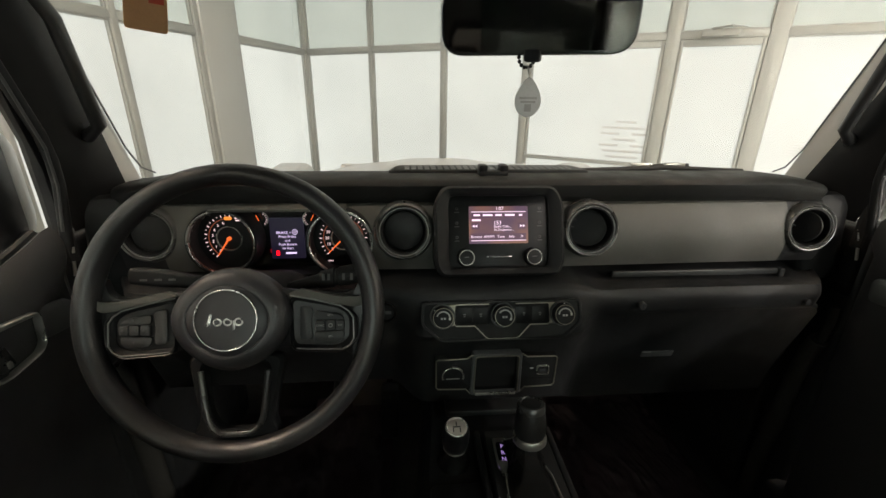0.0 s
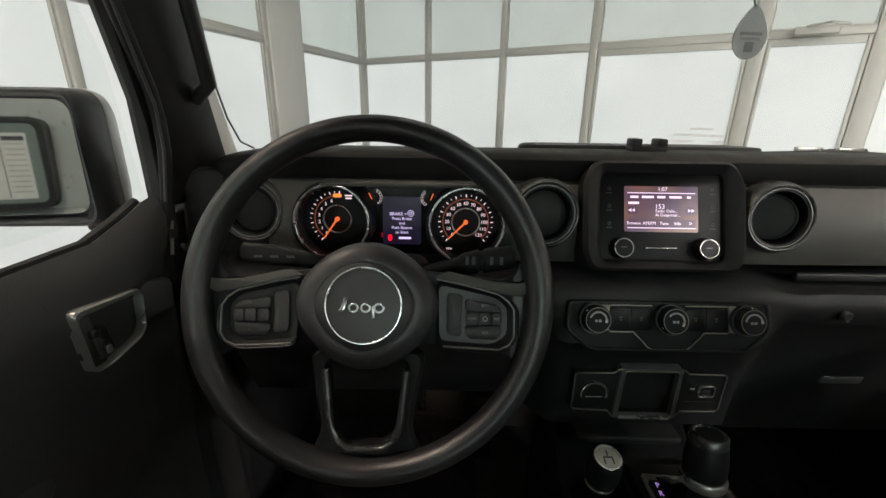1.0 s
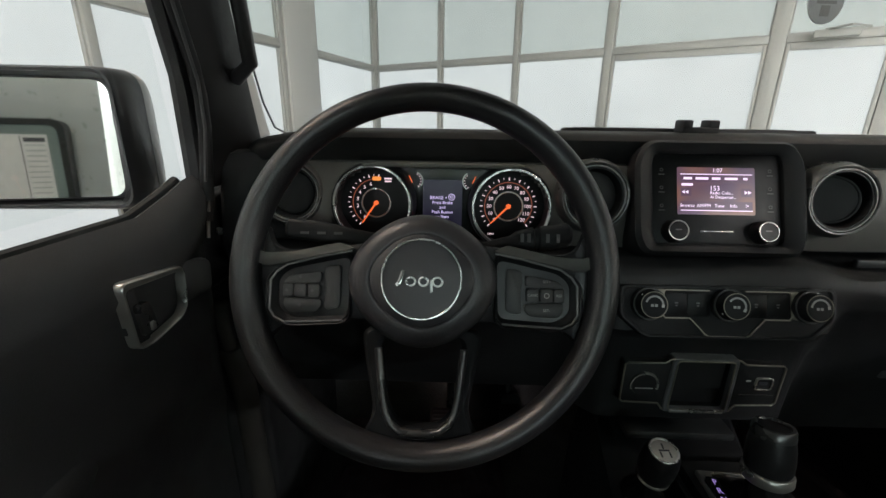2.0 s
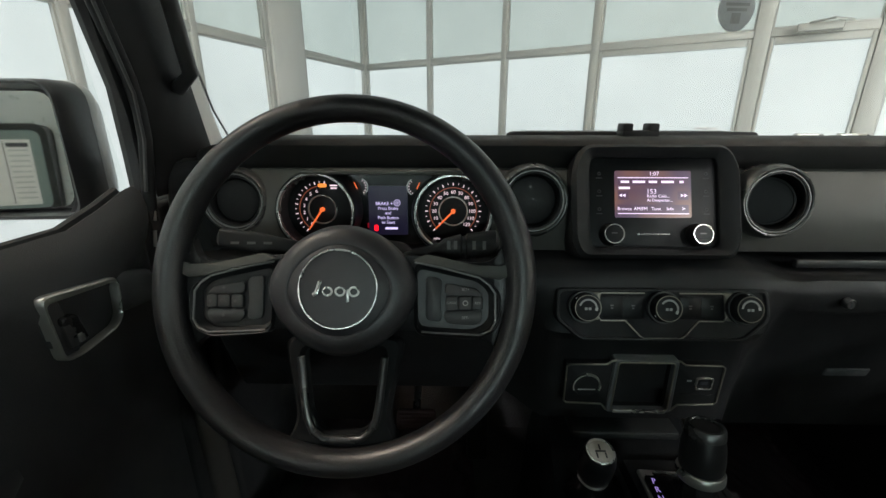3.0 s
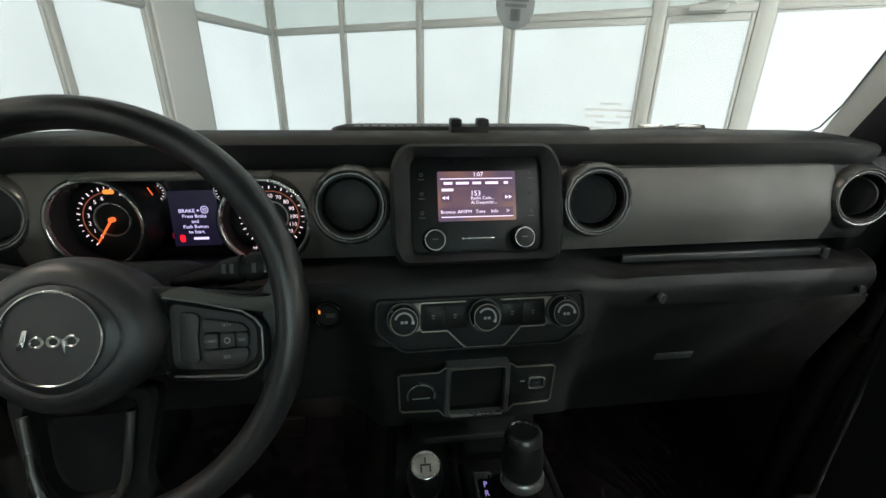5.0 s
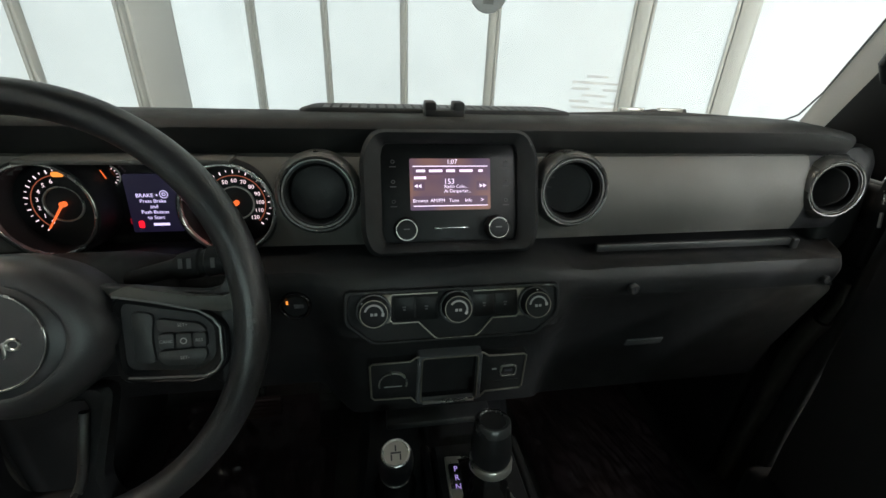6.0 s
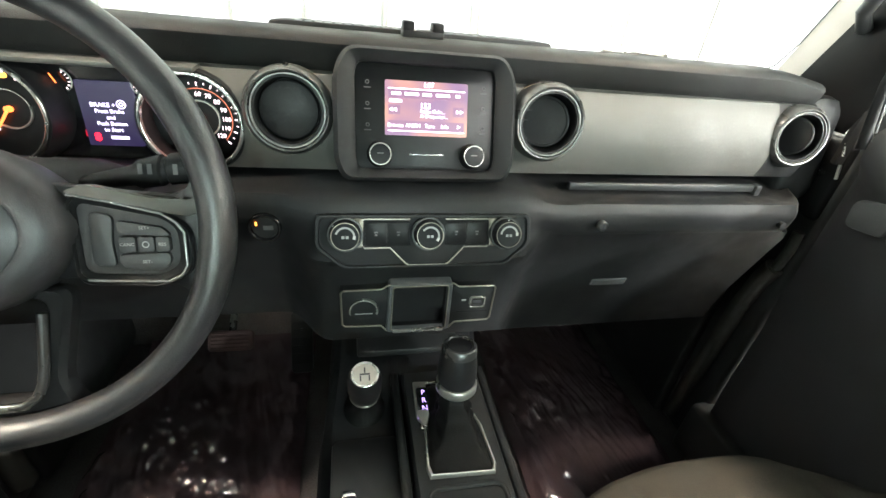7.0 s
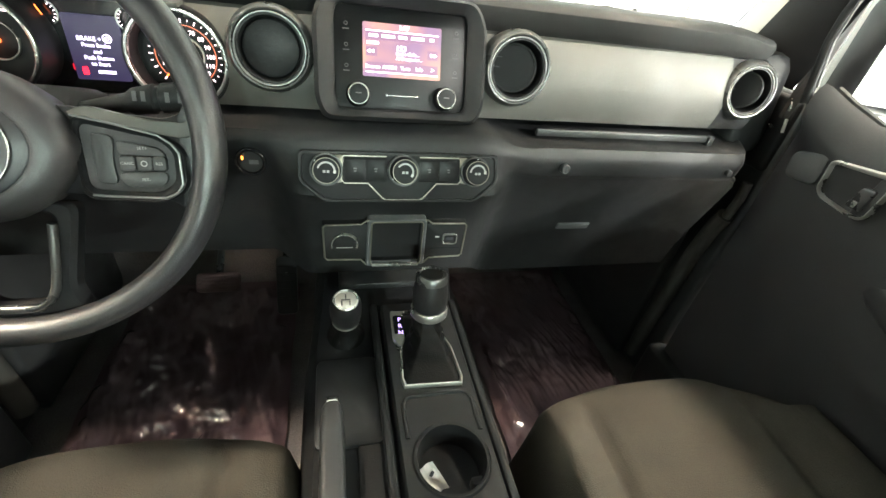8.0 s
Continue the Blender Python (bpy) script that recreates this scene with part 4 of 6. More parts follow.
glove = thing("glove_box", "black plastic glove box door with a round lock", "glove box")
gm = face(0.44, 0.7478, 1.022, -17)
part("door_panel", prism(B(), rounded([(-0.20, -0.165), (0.235, -0.165), (0.24, 0.083), (-0.205, 0.083)], 0.015), -0.03, 0.004, gm, 0.003), M_GLOVE, glove)
lk = part("lock", lathe(B(), [(0, 0.0), (0.0078, 0.0), (0.0078, 0.007), (0.0062, 0.009), (0.0056, 0.0078), (0, 0.0078)], face(0.269, 0.688, 1.140, 4), 28), M_GUN, glove, "round metal key lock")
part("keyhole", box(B(), (0.0015, 0.007, 0.001), face(0.269, 0.688, 1.140, 4) @ Matrix.Translation((0, 0, 0.0080))), M_INK, lk, smooth=False)
part("bumper_pin", lathe(B(), [(0, 0), (0.006, 0), (0.006, 0.008), (0, 0.009)], face(0.607, 0.692, 1.136, 4), 16), M_TRIM, glove)
part("label_plate", prism(B(), rect(0.072, 0.016, 0.002, 2), 0.0, 0.010, gm @ Matrix.Translation((-0.072, -0.036, 0)), 0.003), M_DOORPAD, glove, "raised rectangular plate")
part("moulded_line", box(B(), (0.075, 0.003, 0.003), gm @ Matrix.Translation((-0.052, 0.012, 0.005)), 0.001), M_DOORPAD, glove)

start = thing("start_button", "round start button with a small amber lamp", "push button")
sm = face(-0.207, 0.690, 1.139, 0)
part("bezel", ring(B(), 0.016, 0.020, -0.01, 0.006, sm, 40), M_GLOSS, start)
part("cap", lathe(B(), [(0, 0.003), (0.015, 0.003), (0.016, 0.001), (0.016, -0.004), (0, -0.004)], sm, 40), M_PLASTIC, start)
part("amber_lamp", box(B(), (0.0024, 0.0048, 0.001), sm @ Matrix.Translation((-0.010, 0.006, 0.0035))), M_AMBER, start, "lit amber lamp")
part("marking", box(B(), (0.012, 0.006, 0.0006), sm @ Matrix.Translation((0.004, 0.0, 0.0032))), M_DIMINK, start, smooth=False)

# ---- climate panel ----
climate = thing("climate_panel", "black heater panel with three rotary knobs and silver trim", "climate controls")
cm = face(0, 0.664, 1.132, 19)
cout = rounded([(-0.112, -0.037), (0.112, -0.037), (0.146, -0.008), (0.144, 0.034), (-0.144, 0.034), (-0.146, -0.008)], 0.008)
cin = rounded([(-0.108, -0.033), (0.108, -0.033), (0.140, -0.006), (0.138, 0.030), (-0.138, 0.030), (-0.140, -0.006)], 0.008)
part("rim", border(B(), cout, cin, -0.03, 0.004, cm, 0.0015), M_PLASTIC, climate)
part("plate", prism(B(), cin, -0.03, 0.001, cm), M_GLOVE, climate)


def climate_knob(x, turn):
    m = cm @ Matrix.Translation((x, 0.009, 0.001))
    k = part("knob", lathe(B(), [(0.0215, 0.0), (0.0215, 0.003), (0.0195, 0.006), (0.0188, 0.018), (0.0175, 0.0205), (0.0155, 0.021), (0.0, 0.020)], m, 48), M_GLOVE, climate, "rotary knob with a bright ring")
    part("bright_ring", ring(B(), 0.0165, 0.0176, 0.017, 0.0213, m, 48), M_LINE, k)
    part("skirt", ring(B(), 0.0198, 0.0222, 0.001, 0.0085, m, 48), M_TRIM, k)
    part("symbol_arc", arc(B(), 0.0100, 0.0124, 15 - turn / 4, 175 - turn / 4, m @ Matrix.Translation((0, 0, 0.0212)), 0.0004, 20), M_PALEINK, k, smooth=False)
    part("symbol_end", box(B(), (0.0034, 0.0042, 0.0004), m @ pose(0, 0, 0, 0, 0, 5 - turn / 4) @ Matrix.Translation((0.0112, 0, 0.0213))), M_VINYL, k, smooth=False)
    for dx in (-0.0025, 0.0025):
        part("marking", box(B(), (0.0036, 0.0034, 0.0004), m @ Matrix.Translation((dx, -0.001, 0.0206))), M_PALEINK, k, smooth=False)
    part("pointer", box(B(), (0.0022, 0.0030, 0.0006), m @ pose(0, 0, 0, 0, 0, turn) @ Matrix.Translation((0, 0.0185, 0.0170))), M_VINYL, k, smooth=False)


for x, turn in ((-0.107, 48), (0.0, 122), (0.107, 0)):
    climate_knob(x, turn)
for s in (-1, 1):
    line = [Vector((s * x, y)) for x, y in ((0.024, 0.028), (0.083, 0.028), (0.088, 0.022), (0.088, -0.004), (0.083, -0.010), (0.050, -0.010), (0.030, -0.031), (0.025, -0.034), (0.0, -0.034))]
    w = 0.0016
    rings = []
    for i, p in enumerate(line):
        d = (line[min(i + 1, len(line) - 1)] - line[max(i - 1, 0)]).normalized()
        n = Vector((-d.y, d.x)) * w / 2
        rings.append([cm @ Vector((q.x, q.y, h)) for q, h in ((p - n, 0.0), (p + n, 0.0), (p + n, 0.0035), (p - n, 0.0035))])
    part("silver_trim", skin(B(), rings), M_LINE, climate)
    part("side_fillet", prism(B(), rounded([(s * 0.086, -0.009), (s * 0.096, -0.010), (s * 0.096, 0.029), (s * 0.084, 0.029)], 0.002)[::s], 0.0, 0.003, cm, 0.001), M_LINE, climate)
    part("key_field", prism(B(), rounded([(s * 0.023, -0.0075), (s * 0.080, -0.0075), (s * 0.0845, -0.002), (s * 0.0845, 0.020), (s * 0.080, 0.0255), (s * 0.023, 0.0255)][::s], 0.003), 0.0, 0.0012, cm, 0.0003), M_SCREENBLACK, climate)
    for k in range(2):
        b = part("button", prism(B(), rect(0.0275, 0.029, 0.002, 2), 0.001, 0.0019, cm @ Matrix.Translation((s * (0.039 + 0.0290 * k), 0.009, 0.0)), 0.0003), M_SCREENBLACK, climate)
        part("icon", box(B(), (0.0046, 0.0020, 0.0003), cm @ Matrix.Translation((s * (0.039 + 0.029 * k), 0.0105, 0.0019))), M_DIMINK, b, smooth=False)
        part("icon", box(B(), (0.0032, 0.0020, 0.0003), cm @ Matrix.Translation((s * (0.039 + 0.029 * k), 0.0070, 0.0019))), M_DIMINK, b, smooth=False)

# ---- media panel ----
media = thing("media_panel", "black socket panel with satin silver edging and open cubby", "socket panel")
mm = face(0, 0.684, 1.004, -2)


def wing(s):
    out = rounded([(s * 0.046, -0.036), (s * 0.116, -0.034), (s * 0.118, 0.036), (s * 0.046, 0.036)], 0.004)
    part("wing", prism(B(), out if s > 0 else out[::-1], -0.03, 0.002, mm, 0.001), M_PLASTIC, media)
    side = [(s * x, y) for x, y in ((0.045, 0.0435), (0.050, 0.0425), (0.058, 0.0362), (0.112, 0.0355), (0.1165, 0.032), (0.1160, -0.029), (0.112, -0.0335), (0.058, -0.0355), (0.050, -0.0455), (0.045, -0.0475))]
    part("edging", tube(B(), [mm @ Vector((x, y, 0.0032)) for x, y in side], 0.0015, 8), M_LINE, media)


side_pair(wing)
co = rounded([(-0.0500, -0.0495), (0.0500, -0.0495), (0.0480, 0.0450), (-0.0480, 0.0450)], 0.006)
ci = rounded([(-0.0415, -0.0435), (0.0415, -0.0435), (0.0400, 0.0395), (-0.0400, 0.0395)], 0.005)
part("cubby_frame", border(B(), co, ci, -0.03, 0.0055, mm, 0.002), M_DOORPAD, media)
cl = rounded([(-0.0430, -0.0450), (0.0430, -0.0450), (0.0415, 0.0410), (-0.0415, 0.0410)], 0.006)
part("cubby_edge", tube(B(), [mm @ Vector((p.x, p.y, 0.0056)) for p in cl], 0.0013, 8, closed=True), M_LINE, media)
part("cubby_lip", box(B(), (0.080, 0.0055, 0.004), mm @ Matrix.Translation((0, -0.0462, 0.0062)), 0.0016), M_SATIN, media)
part("cubby_well", border(B(), [p * 1.03 for p in ci], [p * 0.985 for p in ci], -0.06, -0.003, mm), M_GLOVE, media)
part("cubby_back", prism(B(), [p * 1.01 for p in ci], -0.065, -0.058, mm), M_GLOVE, media)
sk = part("socket", arc(B(), 0.0190, 0.0214, -20, 200, mm @ Matrix.Translation((-0.084, -0.002, 0.0022)), 0.0042, 40), M_SATIN, media, "power socket with a round lid")
part("lid", lathe(B(), [(0, 0.004), (0.018, 0.003), (0.0195, 0.0), (0, 0.0)], mm @ Matrix.Translation((-0.084, -0.002, 0.002)), 36), M_PLASTIC, sk)
part("marking", box(B(), (0.026, 0.0016, 0.0006), mm @ Matrix.Translation((-0.084, -0.007, 0.0062))), M_PALEINK, sk, smooth=False)
usb = part("usb_port", border(B(), rect(0.026, 0.022, 0.005, 3), rect(0.021, 0.017, 0.004, 3), 0.0, 0.003, mm @ Matrix.Translation((0.091, 0.004, 0.002)), 0.0006), M_SATIN, media, "square data socket with bright rim")
part("port_hole", box(B(), (0.012, 0.005, 0.001), mm @ Matrix.Translation((0.091, 0.004, 0.0024))), M_INK, usb, smooth=False)
part("marking", box(B(), (0.007, 0.003, 0.0006), mm @ Matrix.Translation((0.069, 0.008, 0.0022))), M_PALEINK, media, smooth=False)
part("lower_line", box(B(), (0.05, 0.0015, 0.0008), mm @ Matrix.Translation((0.085, -0.016, 0.0022))), M_GUN, media, smooth=False)

# the speaker grille and the rail mount on top of the pad
grille = thing("speaker_grille", "low black speaker grille on the dash top", "speaker grille")
go = [Vector((x, y)) for x, y in ((-0.205, -0.028), (0.205, -0.028), (0.19, 0.045), (-0.19, 0.045))]
part("cover", prism(B(), rounded(go, 0.015), 0.0, 0.012, at(0, 0.865, 1.354) @ pose(0, 0, 0, -1), 0.006), M_PLASTIC, grille)
for k in range(26):
    part("slot", box(B(), (0.009, 0.05, 0.0012), at(-0.165 + 0.0132 * k, 0.872, 1.3662)), M_TRIM, grille, smooth=False)
clip = thing("rail_mount", "small black U-shaped mount on the dash top", "mount")
part("base", box(B(), (0.056, 0.03, 0.012), at(0.0, 0.822, 1.364), 0.003), M_PLASTIC, clip)
for s in (-1, 1):
    part("horn", box(B(), (0.016, 0.028, 0.014), at(s * 0.020, 0.822, 1.3735), 0.003), M_PLASTIC, clip)

# ---- steering wheel ----
steer = thing("steering_wheel", "black three-spoke steering wheel with a round badge and silver ring", "steering wheel")
WM = face(-0.405, 0.550, 1.222, 20.5)
RR = 0.190


def rim_section(a):
    """Radial and axial half sizes of the rim, thicker at the grips."""
    g = 0.5 + 0.5 * math.cos(2 * (a - radians(20)))
    return 0.0145 + 0.0012 * g, 0.0172 + 0.0015 * g


rim = B()
rings = []
for i in range(144):
    a = 2 * math.pi * i / 144
    hr, hz = rim_section(a)
    rings.append([WM @ Vector(((RR + hr * math.cos(b)) * math.cos(a), (RR + hr * math.cos(b)) * math.sin(a), hz * math.sin(b))) for b in [2 * math.pi * j / 20 for j in range(20)]])
skin(rim, rings + [rings[0]], ends=False)
part("rim", rim, M_RIM, steer)
# the domed airbag cover stands well out from the plane of the rim
hub = B()
hub_out = []
for k in range(72):
    a = 2 * math.pi * k / 72
    hub_out.append(Vector((0.0765 * math.cos(a) * (1 + 0.02 * math.cos(4 * a)), (0.066 if math.sin(a) > 0 else 0.070) * math.sin(a) * (1 + 0.02 * math.cos(4 * a)))))
HUB_Y = -0.0065
rings = []
for sc, h in ((0.90, -0.045), (0.99, -0.022), (1.01, -0.004), (1.0, 0.006), (0.965, 0.0135), (0.90, 0.0190), (0.80, 0.0222), (0.72, 0.0232), (0.690, 0.0232), (0.672, 0.0222), (0.655, 0.0232), (0.3, 0.0242), (0.02, 0.0244)):
    rings.append([WM @ Vector((p.x * sc, HUB_Y + p.y * sc, h)) for p in hub_out])
skin(hub, rings)
hub = part("airbag_cover", hub, M_HUB, steer, sharp=60)
EM = WM @ Matrix.Translation((0, HUB_Y, 0.0245))
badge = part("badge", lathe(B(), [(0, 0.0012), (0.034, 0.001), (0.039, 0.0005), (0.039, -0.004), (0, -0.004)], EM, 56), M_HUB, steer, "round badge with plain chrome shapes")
part("chrome_ring", ring(B(), 0.0390, 0.0410, -0.003, 0.0026, EM, 64), M_CHROME, badge)


def oval(w, h, cx, cy, n=28):
    return [Vector((cx + w / 2 * math.cos(2 * math.pi * i / n), cy + h / 2 * math.sin(2 * math.pi * i / n))) for i in range(n)]


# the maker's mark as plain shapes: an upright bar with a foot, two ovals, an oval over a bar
part("chrome_mark", prism(B(), rounded([(-0.0200, 0.0085), (-0.0235, -0.0025), (-0.0265, -0.0055), (-0.0240, -0.0085), (-0.0195, -0.0055), (-0.0160, 0.0085)], 0.0012), 0.0005, 0.0024, EM, 0.0006), M_CHROME, badge)
for x, w, h, dy in ((-0.0105, 0.0115, 0.0105, -0.0025), (0.0025, 0.0115, 0.0105, -0.0025), (0.0165, 0.0120, 0.0110, -0.0025)):
    part("chrome_mark", border(B(), oval(w, h, x, dy), oval(w - 0.0046, h - 0.0046, x, dy), 0.0005, 0.0024, EM, 0.0007), M_CHROME, badge)
part("chrome_mark", prism(B(), rect(0.0026, 0.0135, 0.0008, 2, 0.0105, -0.0070), 0.0005, 0.0024, EM, 0.0006), M_CHROME, badge)

SM = WM @ Matrix.Translation((0, 0, -0.001))


def spoke_line(bm, pts, r):
    return tube(bm, [SM @ Vector(p) for p in pts], r, 8)


def side_spoke(s):
    def flip(pts):
        return [Vector((s * x, y)) for x, y in (pts if s > 0 else pts[::-1])]

    def line(pts):
        return [(s * x, y, h) for x, y, h in pts]

    # the dark body, flaring into the rim above and below
    out = [(0.05, -0.052), (0.10, -0.052), (0.142, -0.056), (0.160, -0.066), (0.172, -0.084), (0.186, -0.060), (0.190, 0.0), (0.184, 0.044), (0.174, 0.050), (0.166, 0.028), (0.150, 0.0215), (0.115, 0.0245), (0.05, 0.032)]
    spoke_p = part("spoke", prism(B(), rounded(flip(out), 0.008, 4), -0.020, -0.0045, SM, 0.003), M_POD, steer)
    # upper wing: a raised slab that runs from the hub to the rim
    wing_o = flip([(0.073, 0.0235), (0.088, 0.0305), (0.140, 0.0195), (0.170, 0.0180), (0.182, 0.0240), (0.186, 0.0120), (0.168, 0.0035), (0.148, 0.0065), (0.110, 0.0160)])
    part("upper_wing", prism(B(), rounded(wing_o, 0.004, 3), -0.010, 0.0045, SM, 0.0015), M_BAND, spoke_p, "satin grey wing")
    # framed button field: outer lip, a groove, and a bright inner line
    bo = rounded(flip([(0.076, -0.0560), (0.146, -0.0605), (0.168, -0.046), (0.168, -0.008), (0.149, 0.0060), (0.075, 0.0235)]), 0.013, 5)
    bi = rounded(flip([(0.078, -0.0515), (0.144, -0.0555), (0.1625, -0.0435), (0.1625, -0.008), (0.147, 0.0055), (0.076, 0.0205)]), 0.011, 5)
    part("spoke_bezel", border(B(), bo, bi, -0.012, 0.0035, SM, 0.0016, inner_h=0.0015), M_POD, spoke_p, "gloss black spoke bezel")
    li = rounded(flip([(0.080, -0.0470), (0.139, -0.0505), (0.1555, -0.0405), (0.1555, -0.0095), (0.143, 0.0015), (0.078, 0.0155)]), 0.010, 5)
    part("bezel_slope", border(B(), bi, li, -0.012, 0.0012, SM, 0.0004, inner_h=-0.0025), M_GLOVE, spoke_p)
    part("bright_line", spoke_line(B(), line([(0.076, 0.0215, 0.0022), (0.105, 0.0160, 0.0022), (0.145, 0.0058, 0.0022), (0.156, -0.0020, 0.0022), (0.162, -0.0110, 0.0022), (0.1625, -0.0410, 0.0022), (0.157, -0.0500, 0.0022), (0.146, -0.0550, 0.0022), (0.100, -0.0532, 0.0022), (0.084, -0.0520, 0.0022)]), 0.0012), M_WING, spoke_p)
    part("button_pod", prism(B(), [p * 1.004 for p in li], -0.014, -0.004, SM), M_POD, spoke_p)
    # a rounded cluster of five keys on the outer half and a plain key beside the hub
    cx, cy = s * 0.1305, -0.0215
    q0 = [(0.1085, -0.0005), (0.1435, -0.0065), (0.1490, -0.0130), (0.1480, -0.0145), (0.1085, -0.0125)]
    q1 = [(0.1085, -0.0305), (0.1480, -0.0290), (0.1490, -0.0380), (0.1430, -0.0450), (0.1130, -0.0440), (0.1075, -0.0370)]
    for q in (q0, q1):
        part("button", prism(B(), rounded(flip(q), 0.004, 4), -0.005, 0.0000, SM, 0.001), M_KEY, spoke_p)
    for dx, w in ((-0.0145, 0.0130), (0.0, 0.0135), (0.0130, 0.0115)):
        part("button", prism(B(), rect(w, 0.0140, 0.003, 3, cx + s * dx, cy), -0.005, 0.0016, SM, 0.0012), M_KEY, spoke_p)
    part("button", prism(B(), rounded(flip([(0.088, -0.0400), (0.1055, -0.0420), (0.1035, -0.0200), (0.1060, 0.0040), (0.088, 0.0070)]), 0.006), -0.005, -0.0008, SM, 0.001), M_KEY, spoke_p)
    if s > 0:
        for body, dx, dy in (("SET+", 0, 0.0145), ("SET-", 0, -0.0155), ("CANC", -0.0145, 0), ("RES", 0.0130, 0)):
            words(body, 0.0040, SM @ Matrix.Translation((cx + dx, cy + dy, 0.0018)), M_PALEINK, spoke_p, "button_word", depth=0.0001)
        part("icon", ring(B(), 0.002, 0.003, 0, 0.0003, SM @ Matrix.Translation((cx, cy, 0.0018)), 16), M_PALEINK, spoke_p)
    else:
        words("OK", 0.005, SM @ Matrix.Translation((cx, cy, 0.0018)), M_DIMINK, spoke_p, "button_word", depth=0.0001)
        for dx, dy in ((0, 0.0145), (0, -0.0155), (-0.0145, 0), (0.0130, 0)):
            part("icon", box(B(), (0.003, 0.003, 0.0003), SM @ Matrix.Translation((cx + dx, cy + dy, 0.0018)) @ pose(0, 0, 0, 0, 0, 45)), M_DIMINK, spoke_p, smooth=False)


side_pair(side_spoke)
low = B()
lo_out = rounded([(-0.066, -0.060), (-0.049, -0.150), (-0.066, -0.181), (0.066, -0.181), (0.049, -0.150), (0.066, -0.060)], 0.014)
lo_in = rounded([(-0.045, -0.070), (-0.036, -0.142), (-0.022, -0.163), (0.022, -0.163), (0.036, -0.142), (0.045, -0.070)], 0.014)
border(low, lo_out, lo_in, -0.022, -0.004, WM, 0.005)
part("lower_spoke", low, M_GLOVE, steer)
u_half = [(0.0450, -0.080, 0.0), (0.0395, -0.130, -0.001), (0.0365, -0.146, -0.001), (0.0310, -0.1580, -0.001), (0.0210, -0.1660, -0.001), (0.0080, -0.1670, -0.001)]
u_o = [(-x, y, h) for x, y, h in u_half] + u_half[::-1]
part("spoke_trim", tube(B(), [WM @ Vector(p) for p in u_o], 0.0042, 10), M_GUN, steer, "gunmetal U-shaped trim")

column_cover = thing("steering_column", "black plastic steering column cover with two stalks", "steering column")
cc = B()
rings = []
for d, w, h, up in ((-0.045, 0.052, 0.045, -0.002), (-0.06, 0.062, 0.052, -0.002), (-0.12, 0.066, 0.056, -0.004), (-0.20, 0.064, 0.052, -0.012), (-0.27, 0.06, 0.05, -0.02)):
    rings.append([WM @ Vector((p.x, p.y + up, d)) for p in rect(2 * w, 2 * h, 0.03, 5)])
skin(cc, rings)
part("cover", cc, M_PLASTIC, column_cover)
ls = B()
rings = []
for x, y, w, h in ((-0.045, 0.034, 0.010, 0.009), (-0.09, 0.041, 0.013, 0.010), (-0.125, 0.046, 0.015, 0.0125), (-0.165, 0.050, 0.015, 0.012), (-0.172, 0.050, 0.007, 0.007)):
    rings.append([WM @ Vector((x, y + p.y, -0.062 + p.x)) for p in rect(2 * w, 2 * h, 0.006, 4)])
skin(ls, rings)
stalk_l = part("stalk", ls, M_PLASTIC, column_cover, "flat black turn signal stalk")
for k in range(3):
    part("marking", box(B(), (0.010, 0.003, 0.0006), WM @ Matrix.Translation((-0.105 - 0.020 * k, 0.044, -0.0465))), M_DIMINK, stalk_l, smooth=False)
rs = B()
rings = []
for x, y, r in ((0.045, 0.024, 0.008), (0.100, 0.037, 0.010), (0.106, 0.038, 0.014), (0.126, 0.042, 0.0155), (0.128, 0.042, 0.013), (0.132, 0.043, 0.013), (0.134, 0.043, 0.0155), (0.168, 0.048, 0.015), (0.172, 0.048, 0.011)):
    rings.append([WM @ Vector((x, y + r * math.cos(a), -0.062 + r * math.sin(a))) for a in [2 * math.pi * j / 20 for j in range(20)]])
skin(rs, rings)
stalk_r = part("stalk", rs, M_PLASTIC, column_cover, "black wiper stalk with two ribbed knobs")
for x in (0.112, 0.120, 0.142, 0.154):
    part("marking", box(B(), (0.004, 0.010, 0.0008), WM @ Matrix.Translation((x, 0.043, -0.0468))), M_DIMINK, stalk_r, smooth=False)

# ---- centre console ----
console = thing("center_console", "black plastic center console between the seats", "console")
cb = B()
secs = []
for y, w0, w1, z in ((0.80, -0.13, 0.13, 0.90), (0.70, -0.135, 0.115, 0.865), (0.60, -0.145, 0.112, 0.845), (0.40, -0.145, 0.105, 0.842), (0.0, -0.145, 0.105, 0.842), (-0.35, -0.14, 0.11, 0.842)):
    secs.append([(w0 - 0.03, y, 0.44), (w0 - 0.012, y, z - 0.08), (w0, y, z - 0.015), (w0 + 0.012, y, z), (w1 - 0.012, y, z), (w1, y, z - 0.015), (w1 + 0.012, y, z - 0.08), (w1 + 0.03, y, 0.44)])
skin(cb, secs)
part("body", cb, M_GLOVE, console)


